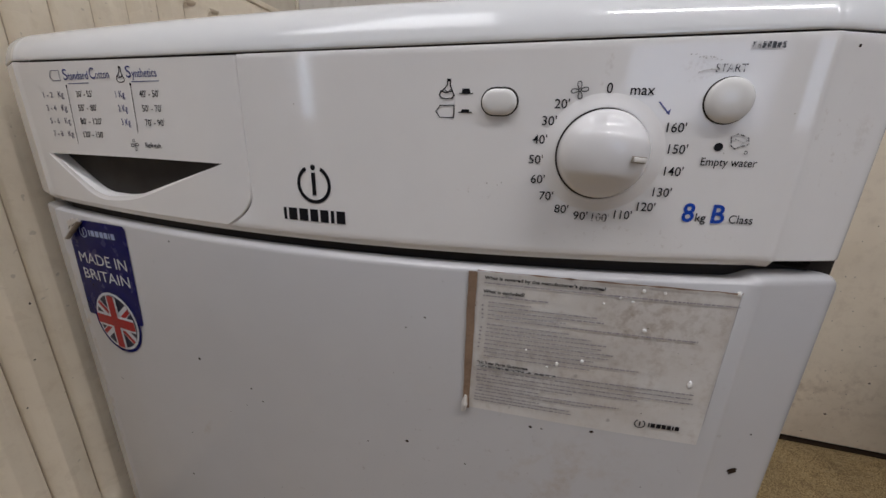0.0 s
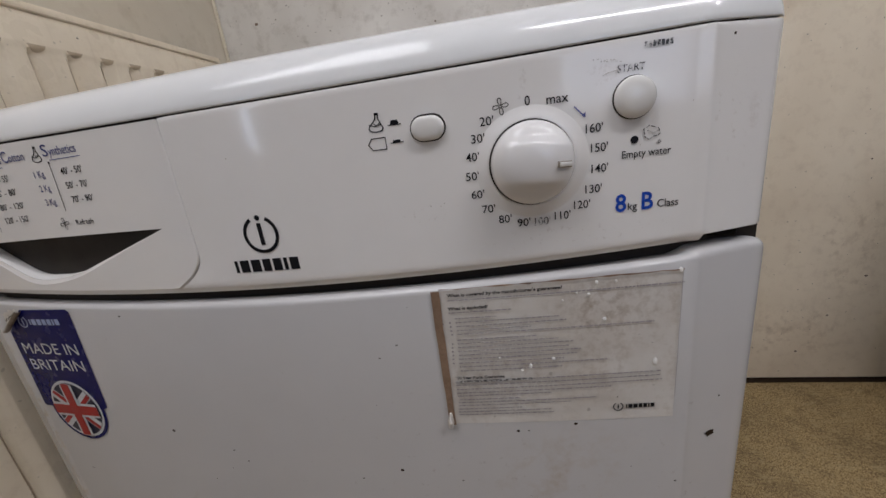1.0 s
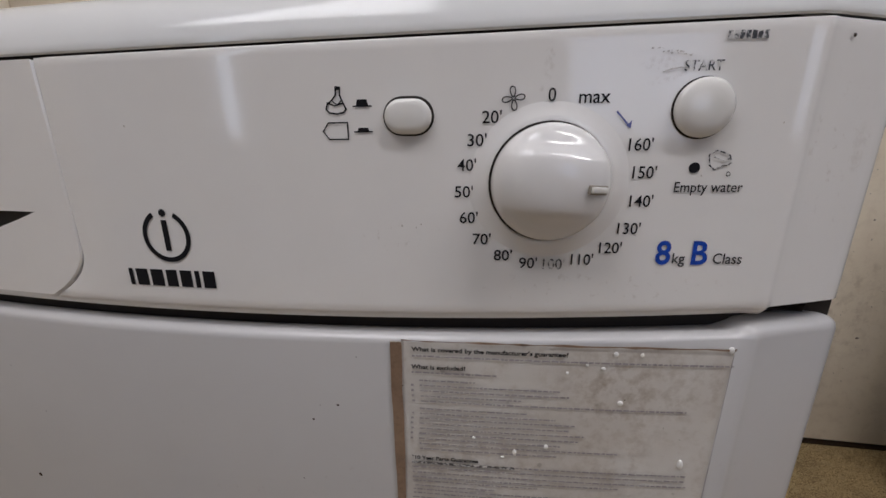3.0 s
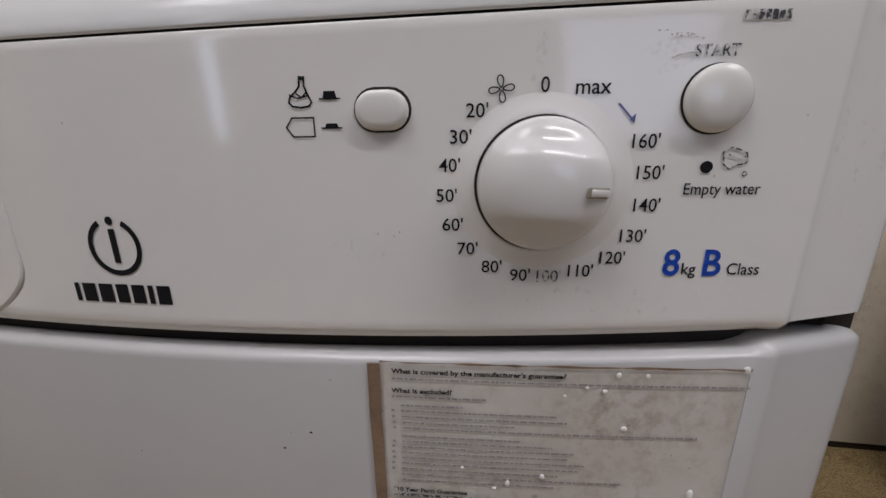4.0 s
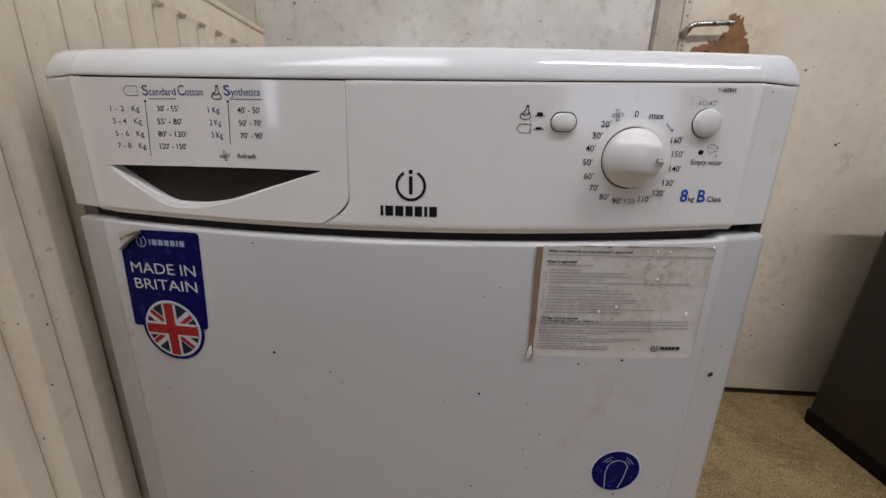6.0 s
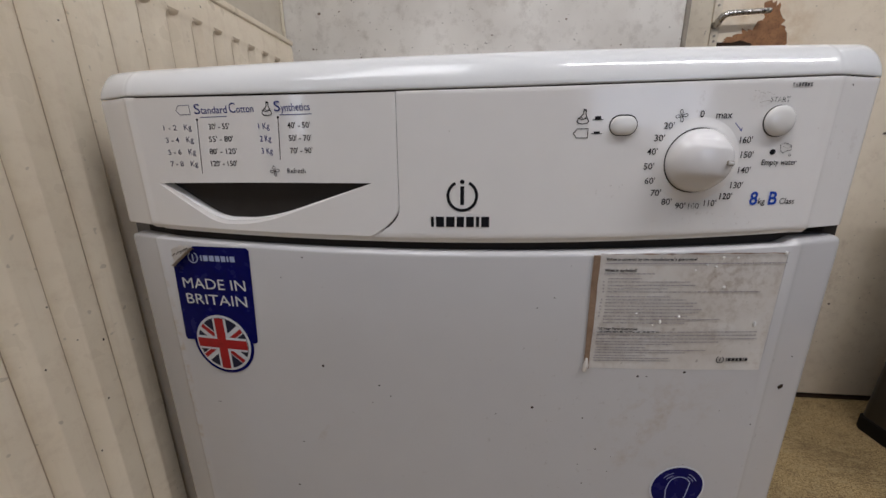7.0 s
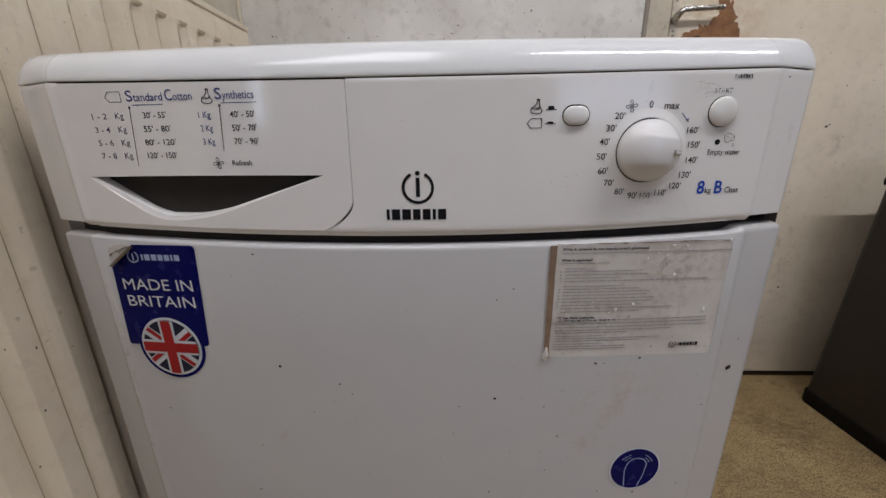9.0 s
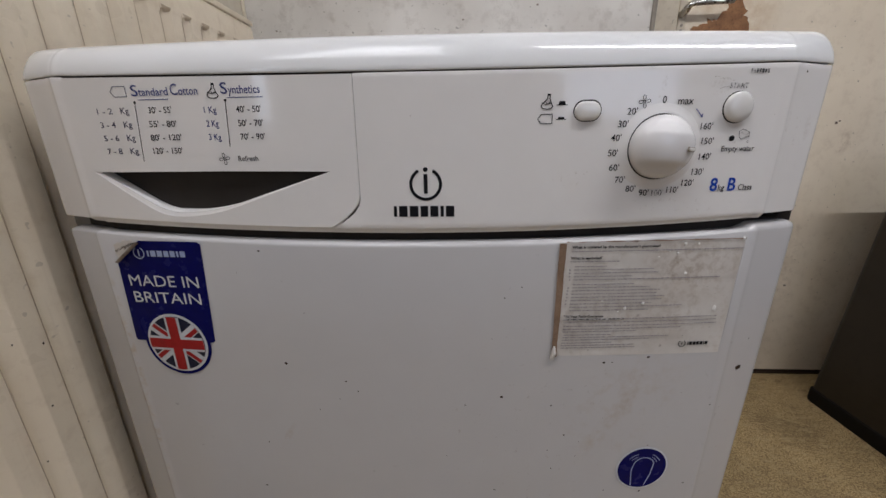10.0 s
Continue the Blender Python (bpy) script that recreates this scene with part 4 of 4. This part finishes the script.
def flask(u, z, s):
    pts = [(0.06, 0.52), (0.24, 0.50), (0.22, 0.20), (0.34, -0.10), (0.47, -0.36), (0.36, -0.50), (0.05, -0.55), (-0.28, -0.50), (-0.42, -0.36), (-0.36, -0.18), (-0.12, 0.02), (0.04, 0.20)]
    out = stroke([(u + a * s, z + b * s) for a, b in pts], s * 0.07, True)
    out += stroke([(u - 0.36 * s, z - 0.10 * s), (u - 0.05 * s, z - 0.22 * s), (u + 0.36 * s, z - 0.12 * s)], s * 0.06) + stroke([(u - 0.1 * s, z - 0.05 * s), (u + 0.1 * s, z - 0.2 * s), (u + 0.3 * s, z)], s * 0.05)
    return out + [[(u + 0.08 * s, z + 0.40 * s), (u + 0.26 * s, z + 0.40 * s), (u + 0.26 * s, z + 0.53 * s), (u + 0.08 * s, z + 0.53 * s)]]


def tag_shape(u, z, w, h):
    return stroke([(u - w / 2, z), (u - w * 0.27, z + h / 2), (u + w / 2, z + h / 2), (u + w / 2, z - h / 2), (u - w * 0.27, z - h / 2)], 0.0005, True)


print_on("fan_symbol", fan(0.1627, 0.7862, 0.0040), INK, panel)
print_on("flask_symbol", flask(0.0968, 0.7868, 0.0088), INK, panel)
print_on("tag_symbol", tag_shape(0.0962, 0.7758, 0.0098, 0.0060), INK, panel)
for z, h in ((0.7853, 0.0022), (0.7762, 0.0013)):
    print_on("switch_symbol", [rect(0.1035, 0.1108, z - 0.0010, z - 0.0005), [(0.1048, z - 0.0006), (0.1095, z - 0.0006), (0.1090, z - 0.0006 + h), (0.1053, z - 0.0006 + h)]], INK, panel)
tap = [(-0.5, 0.35), (-0.2, 0.5), (0.1, 0.42), (0.35, 0.30), (0.45, 0.0), (0.30, -0.1), (0.1, -0.12), (-0.2, -0.28), (-0.42, -0.1)]
print_on("tap_symbol", stroke([(0.2368 + a * 0.0085, 0.7635 + b * 0.0085) for a, b in tap], 0.0005, True) + stroke([(0.2345, 0.7655), (0.2380, 0.7640), (0.2395, 0.7650)], 0.0005) + ring(0.2402, 0.7596, 0.0009, 0.0004, n=12), INK_WORN, panel)

# maker's mark: plain ring and bars
print_on("emblem", ring(0.0143, 0.7328, 0.0118, 0.0022, 118, 422) + [disc(0.0143, 0.7432, 0.0017, 20)] + [rect(0.0129, 0.0157, 0.7262, 0.7400)], INK, panel, label="black ring emblem with an upright bar")
edge_ = -0.0095
bars = []
for w in (0.0022, 0.0062, 0.0064, 0.0056, 0.0058, 0.0024, 0.0060):
    bars.append(rect(edge_, edge_ + w, 0.7093, 0.7172))
    edge_ += w + 0.0016
for q in bars:
    print_on("emblem_bar", [q], INK, panel, label="plain black bar under the emblem")

# ---- drawer print
words("S", -0.1942, -0.1888, 0.7954, 0.0072, drawer, INK_NAVY)
words("tandard", -0.1885, -0.1657, 0.7954, 0.0052, drawer, INK_NAVY)
words("C", -0.1637, -0.1582, 0.7954, 0.0072, drawer, INK_NAVY)
words("otton", -0.1577, -0.1432, 0.7954, 0.0052, drawer, INK_NAVY)
words("S", -0.1262, -0.1212, 0.7954, 0.0072, drawer, INK_NAVY)
words("ynthetics", -0.1208, -0.0978, 0.7954, 0.0052, drawer, INK_NAVY)
print_on("rule", [rect(-0.1900, -0.1665, 0.7926, 0.7931)], INK_NAVY, drawer)
print_on("rule", [rect(-0.1225, -0.0965, 0.7926, 0.7931)], INK_NAVY, drawer)
print_on("rule", stroke([(-0.1931, 0.7915), (-0.1968, 0.7505)], 0.0005) + [disc(-0.1931, 0.7912, 0.0009, 10)], INK, drawer)
print_on("rule", stroke([(-0.1239, 0.7915), (-0.1262, 0.7605)], 0.0005) + [disc(-0.1239, 0.7912, 0.0009, 10)], INK, drawer)
print_on("tag_symbol", tag_shape(-0.2045, 0.7986, 0.0125, 0.0068), INK_GREY, drawer)
print_on("flask_symbol", flask(-0.1327, 0.7975, 0.0090), INK, drawer)
for k, (a, b) in enumerate((("1 - 2", "30' - 55'"), ("3 - 4", "55' - 80'"), ("5 - 6", "80' - 120'"), ("7 - 8", "120' - 150'"))):
    c, d = ((-0.1838, -0.1656), (-0.1855, -0.1642), (-0.1868, -0.1624), (-0.1872, -0.1638))[k]
    z = 0.7838 - 0.0093 * k
    words(a, -0.2255, -0.2130, z, 0.0040, drawer, INK_GREY)
    words("Kg", -0.2062, -0.1995, z, 0.0042, drawer, INK_GREY)
    words(b, c, d, z, 0.0041, drawer, INK)
for k, (a, b) in enumerate((("1 Kg", "40' - 50'"), ("2 Kg", "50' - 70'"), ("3 Kg", "70' - 90'"))):
    z = 0.7832 - 0.0091 * k
    words(a, -0.1410, -0.1318, z, 0.0042, drawer, INK_NAVY)
    words(b, -0.1172, -0.0990, z, 0.0041, drawer, INK)
print_on("fan_symbol", fan(-0.1322, 0.7518, 0.0040), INK, drawer)
words("Refresh", -0.1215, -0.1065, 0.7502, 0.0036, drawer, INK, bold=0.006)

# ---- stickers on the door
badge = print_on("badge_sticker", [[(-0.2205, 0.6885), (-0.2445, 0.6690), (-0.2478, 0.5985), (-0.2462, 0.5966), (-0.1735, 0.5982), (-0.1712, 0.6000), (-0.1660, 0.6862), (-0.1685, 0.6885)]], LABEL_BLUE, ddoor, 0.0004, "blue sticker with a round flag, one corner peeled")
FU, FZ, FR = -0.2072, 0.5960, 0.0258
print_on("badge_ring", [disc(FU, FZ, 0.0312, 48)], LABEL_BLUE, badge, 0.0005)
print_on("flag_rim", [disc(FU, FZ, 0.0282, 48)], LABEL_WHITE, badge, 0.0007)
circle = disc(FU, FZ, FR, 48)
print_on("flag_field", [circle], FLAG_BLACK, badge, 0.0009)


def bar_poly(angle, w, off=0.0, half=0):
    c, s = math.cos(radians(angle)), math.sin(radians(angle))
    lo, hi = (-0.05, 0.05) if not half else ((0.0, 0.05) if half > 0 else (-0.05, 0.0))
    pts = [(lo, off - w / 2), (hi, off - w / 2), (hi, off + w / 2), (lo, off + w / 2)]
    return clip_convex([(FU + p * c - q * s, FZ + p * s + q * c) for p, q in pts], circle)


print_on("flag_stripe", [bar_poly(38, 0.0090)], LABEL_WHITE, badge, 0.0011)
print_on("flag_stripe", [bar_poly(-38, 0.0090)], LABEL_WHITE, badge, 0.0012)
print_on("flag_stripe", [bar_poly(38, 0.0040, -0.0016, 1), bar_poly(38, 0.0040, 0.0016, -1), bar_poly(-38, 0.0040, -0.0016, 1), bar_poly(-38, 0.0040, 0.0016, -1)], FLAG_RED, badge, 0.0014)
print_on("flag_cross", [bar_poly(0, 0.0136)], LABEL_WHITE, badge, 0.0016)
print_on("flag_cross", [bar_poly(90, 0.0136)], LABEL_WHITE, badge, 0.0017)
print_on("flag_cross", [bar_poly(0, 0.0092)], FLAG_RED, badge, 0.0019)
print_on("flag_cross", [bar_poly(90, 0.0092)], FLAG_RED, badge, 0.0020)
words("MADE IN", -0.2380, -0.1745, 0.6492, 0.0098, badge, LABEL_WHITE, lift=0.0007, bold=0.0)
words("BRITAIN", -0.2375, -0.1755, 0.6342, 0.0098, badge, LABEL_WHITE, lift=0.0007, bold=0.0)
bars = ring(-0.2222, 0.6782, 0.0052, 0.0010, 118, 422, 28) + [rect(-0.2228, -0.2216, 0.6752, 0.6812)]
edge_ = -0.2146
for w in (0.0016, 0.0047, 0.0047, 0.0043, 0.0044, 0.0018, 0.0046):
    bars += [rect(edge_, edge_ + w, 0.6755, 0.6805)]
    edge_ += w + 0.0013
print_on("badge_emblem", bars[:29], LABEL_PALE, badge, 0.0007, "pale blue ring emblem")
for q in bars[29:]:
    print_on("emblem_bar", [q], LABEL_PALE, badge, 0.0007, "plain pale blue bar")
# the curled corner and the gum it left behind
print_on("gum_patch", [ragged([(-0.2440, 0.6690), (-0.2215, 0.6880), (-0.2330, 0.6885), (-0.2450, 0.6850)], 0.0012, 4, 5)], PAPER, ddoor, 0.0002, "torn pale paper left under the sticker's corner")
rnd = random.Random(12)
print_on("torn_fibre", [q for k in range(16) for q in stroke(ragged([(-0.2435 + 0.0012 * k, 0.6785 + 0.0004 * k), (-0.2425 + 0.0012 * k, 0.6800 + 0.0005 * k)], 0.0009, 30 + k, 2), rnd.uniform(0.0002, 0.0005))], DIRT_SHADE, ddoor, 0.0004, "dark torn fibres on the paper")
rings = []
for k in range(7):
    a = radians(-20 + 32 * k)
    off, hgt = 0.0022 * math.sin(a) * 0.9, 0.0022 * (1 - math.cos(a))
    rings.append([(-0.2428 + t * 0.0215 + off * 0.62 + 0.0015, bow(-0.23) - 0.0006 - hgt, 0.6706 + t * 0.0170 - off * 0.78 + 0.0010) for t in (0.0, 0.25, 0.5, 0.75, 1.0)])
part("curled_corner", loft(rings, closed=False), CURL, badge, "curled brown-grey underside of the peeled corner")

# guarantee notice
notice = print_on("notice_sticker", [[(0.1150, 0.5915), (0.2556, 0.5900), (0.2565, 0.6892), (0.1135, 0.6880)]], PAPER, ddoor, 0.00015, "stained off-white paper notice with small grey print")
print_on("notice_tape", [ragged([(0.1135, 0.6882), (0.1142, 0.5905), (0.1184, 0.5912), (0.1188, 0.6880)], 0.0003, 6, 8)], GUM, notice, 0.0010, "brown gummed strip along the paper's edge")
print_on("edge_grime", [ragged([(0.1190, 0.6886), (0.2563, 0.6890), (0.2564, 0.6897), (0.1190, 0.6893)], 0.0004, 14, 24)], GUM, notice, 0.0009, "brown edging along the paper's top edge")
print_on("edge_grime", [ragged([(0.2555, 0.6050), (0.2558, 0.6050), (0.2561, 0.6870), (0.2558, 0.6870)], 0.0001, 15, 12)], INK_FAINT, notice, 0.0009, "grey line of dirt along the paper's side")
part("notice_curl", tube([(0.1148, bow(0.115) - 0.0016, 0.5895), (0.1156, bow(0.115) - 0.0022, 0.5950), (0.1160, bow(0.115) - 0.0014, 0.6010)], [0.0016, 0.0022, 0.0008], 8), PAPER, notice)


def np_u(x, y):
    return 0.1205 + (x - (105 - (y - 75) * 0.055)) / 6.35 * 0.001


def np_z(y):
    return 0.6902 - (y - 75) / 5.77 * 0.001


words("What is covered by the manufacturer's guarantee?", np_u(120, 105), np_u(545, 105), np_z(111), 0.0020, notice, INK, lift=0.0008, bold=0.032)
words("What is excluded?", np_u(115, 155), np_u(268, 155), np_z(161), 0.0020, notice, INK, lift=0.0008, bold=0.032)
words("*10 Year Parts Guarantee", np_u(92, 437), np_u(293, 437), np_z(443), 0.0020, notice, INK, lift=0.0008, bold=0.032)
LINES = [(125, 120, 970), (172, 115, 355), (195, 135, 295), (210, 135, 525), (226, 135, 550), (242, 135, 420), (257, 135, 865), (280, 130, 435), (295, 130, 515), (310, 127, 570),
         (326, 125, 555), (342, 125, 595), (358, 122, 580), (375, 120, 530), (391, 120, 690), (408, 120, 520), (453, 92, 885), (470, 92, 885), (488, 92, 890), (504, 90, 700),
         (517, 90, 470), (534, 95, 340), (547, 90, 640), (560, 88, 540), (576, 85, 345), (589, 82, 460), (602, 82, 470)]
rnd = random.Random(21)
for y, a, b in LINES:
    u, end, z, bars = np_u(a, y), np_u(b, y), np_z(y), []
    if 190 < y < 420 and rnd.random() < 0.8:
        bars.append(rect(u - 0.0040, u - 0.0028, z - 0.0005, z + 0.0006))
    while u < end:
        w = min(end - u, rnd.uniform(0.0008, 0.0036))
        h = rnd.uniform(0.00032, 0.00048)
        bars.append(rect(u, u + w, z - h, z + h))
        u += w + 0.0005
    print_on("print_line", bars, INK_FAINT, notice, 0.0007)
print_on("print_line", [rect(np_u(92, 453), np_u(400, 453), np_z(453) - 0.0007, np_z(453) + 0.0007)], INK_WORN, notice, 0.0009)
bars = ring(np_u(722, 595), np_z(595), 0.0032, 0.0007, 118, 422, 24) + [rect(np_u(722, 595) - 0.0004, np_u(722, 595) + 0.0004, np_z(595) - 0.0016, np_z(595) + 0.0017)]
edge_ = np_u(752, 595)
for w in (0.0008, 0.0025, 0.0025, 0.0022, 0.0023, 0.0009, 0.0023):
    bars += [rect(edge_, edge_ + w, np_z(595) - 0.0015, np_z(595) + 0.0015)]
    edge_ += w + 0.0006
print_on("notice_emblem", bars, INK, notice, 0.0008)


def drops(spots, parent):
    for u, z, r, stretch in spots:
        y = bow(u)
        bm = bmesh.new()
        bmesh.ops.create_uvsphere(bm, u_segments=10, v_segments=6, radius=r)
        for v in bm.verts:
            v.co = Vector((u + v.co.x, y - 0.0006 + v.co.y * 0.5, z + v.co.z * stretch))
        part("paint_drop", bm, PAINT_DROP, parent)


drops([(np_u(x, y), np_z(y), r, s) for x, y, r, s in ((668, 100, 0.0010, 1.3), (735, 100, 0.0008, 1.2), (595, 132, 0.0007, 1), (638, 140, 0.0010, 0.8), (543, 155, 0.0007, 1), (688, 236, 0.0012, 1),
                                                  (283, 362, 0.0009, 0.8), (400, 402, 0.0010, 1.8), (490, 378, 0.0011, 1.1), (365, 418, 0.0009, 0.6), (866, 415, 0.0013, 2.0), (957, 82, 0.0012, 1.3))], notice)

# round blue sticker low on the door, with a plain pale outline on it
RU, RZ = 0.2085, 0.4690
rs = print_on("round_sticker", [disc(RU, RZ, 0.0243, 48)], LABEL_WHITE, ddoor, 0.0004, "round blue sticker with a pale outline drawing")
print_on("sticker_field", [disc(RU, RZ, 0.0228, 48)], LABEL_BLUE, rs, 0.0006)
arch = [(RU - 0.0085, RZ - 0.0195), (RU - 0.0100, RZ - 0.002)] + arc(RU + 0.001, RZ + 0.002, 0.0100, 160, 20, 10, 0.0105) + [(RU + 0.0085, RZ - 0.008), (RU + 0.0045, RZ - 0.0200)]
print_on("sticker_drawing", stroke(arch, 0.0009) + stroke(arc(RU, RZ, 0.0175, 108, 140, 8), 0.0006) + stroke(arc(RU, RZ, 0.0145, 112, 138, 8), 0.0006)
         + stroke(arc(RU, RZ, 0.0175, 28, 62, 8), 0.0006) + stroke(arc(RU, RZ, 0.0148, 30, 58, 8), 0.0006), LABEL_PALE, rs, 0.0008)

# ---- dirt on the door
SPECKS = [(-0.110, 0.581, 0.8), (0.075, 0.551, 0.8), (-0.059, 0.565, 0.42), (-0.049, 0.555, 0.4), (-0.139, 0.495, 0.32), (-0.224, 0.530, 0.3), (-0.118, 0.682, 0.4), (0.118, 0.542, 0.5),
          (0.132, 0.510, 0.55), (0.159, 0.584, 0.7), (0.196, 0.588, 0.6), (0.166, 0.584, 0.3), (0.087, 0.653, 0.35), (0.074, 0.644, 0.35), (0.044, 0.543, 0.35), (0.118, 0.493, 0.35)]
SPECKS += [(0.123, 0.472, 0.4), (0.144, 0.486, 0.25), (0.072, 0.447, 0.42), (-0.150, 0.441, 0.65), (0.282, 0.570, 1.4), (0.261, 0.537, 0.65), (0.286, 0.598, 0.45), (0.210, 0.441, 0.6), (0.175, 0.444, 0.4), (0.252, 0.448, 0.4)]
rnd = random.Random(5)
SPECKS += [(rnd.uniform(-0.24, 0.25), rnd.uniform(0.40, 0.68), rnd.uniform(0.12, 0.26)) for k in range(40)]
polys = []
for u, z, r in SPECKS:
    r *= 0.0016
    ex, a0 = rnd.uniform(1.0, 1.9), rnd.uniform(-0.4, 0.4)
    pts = []
    for k in range(9):
        a = k * math.tau / 9
        q = r * rnd.uniform(0.6, 1.2)
        p = (q * ex * math.cos(a), q * math.sin(a))
        pts.append((u + p[0] * math.cos(a0) - p[1] * math.sin(a0), z + p[0] * math.sin(a0) + p[1] * math.cos(a0)))
    polys.append(pts)
dirt = print_on("dirt_specks", polys, DIRT_SHADE, ddoor, 0.0003, "small dark specks of dirt")
tagged(dirt, kind="stuff")
rnd = random.Random(44)
marks = []
for k in range(15):
    f = k / 14
    u, z, r = 0.2085 + 0.0125 * f + rnd.uniform(-0.0008, 0.0008), 0.8012 - 0.0022 * f + rnd.uniform(-0.0006, 0.0006), rnd.uniform(0.00015, 0.00042)
    marks.append([(u + r * rnd.uniform(0.7, 2.0) * math.cos(a * math.tau / 7), z + r * rnd.uniform(0.6, 1.1) * math.sin(a * math.tau / 7)) for a in range(7)])
marks += [[(u + r * math.cos(a * math.tau / 7), z + 1.4 * r * math.sin(a * math.tau / 7)) for a in range(7)] for u, z, r in ((0.1208, 0.7395, 0.0004), (0.1265, 0.7388, 0.0003), (0.1285, 0.7402, 0.0003), (0.0050, 0.7790, 0.0004), (0.2310, 0.7590, 0.0003), (0.2555, 0.7770, 0.0003))]
tagged(print_on("dirt_marks", marks, SCUFF, panel, 0.0003, "small grey-brown scuff marks by the start button"), kind="stuff")
print_on("scuff_line", stroke([(0.2128, 0.7938), (0.2150, 0.7946), (0.2180, 0.7951), (0.2205, 0.7950)], 0.0004), SCUFF, panel, 0.0003, "grey scuff line")
print_on("facet_mark", [disc(0.2735, 0.8045, 0.0007, 10)], DIRT_SHADE, dryer, 0.0006)
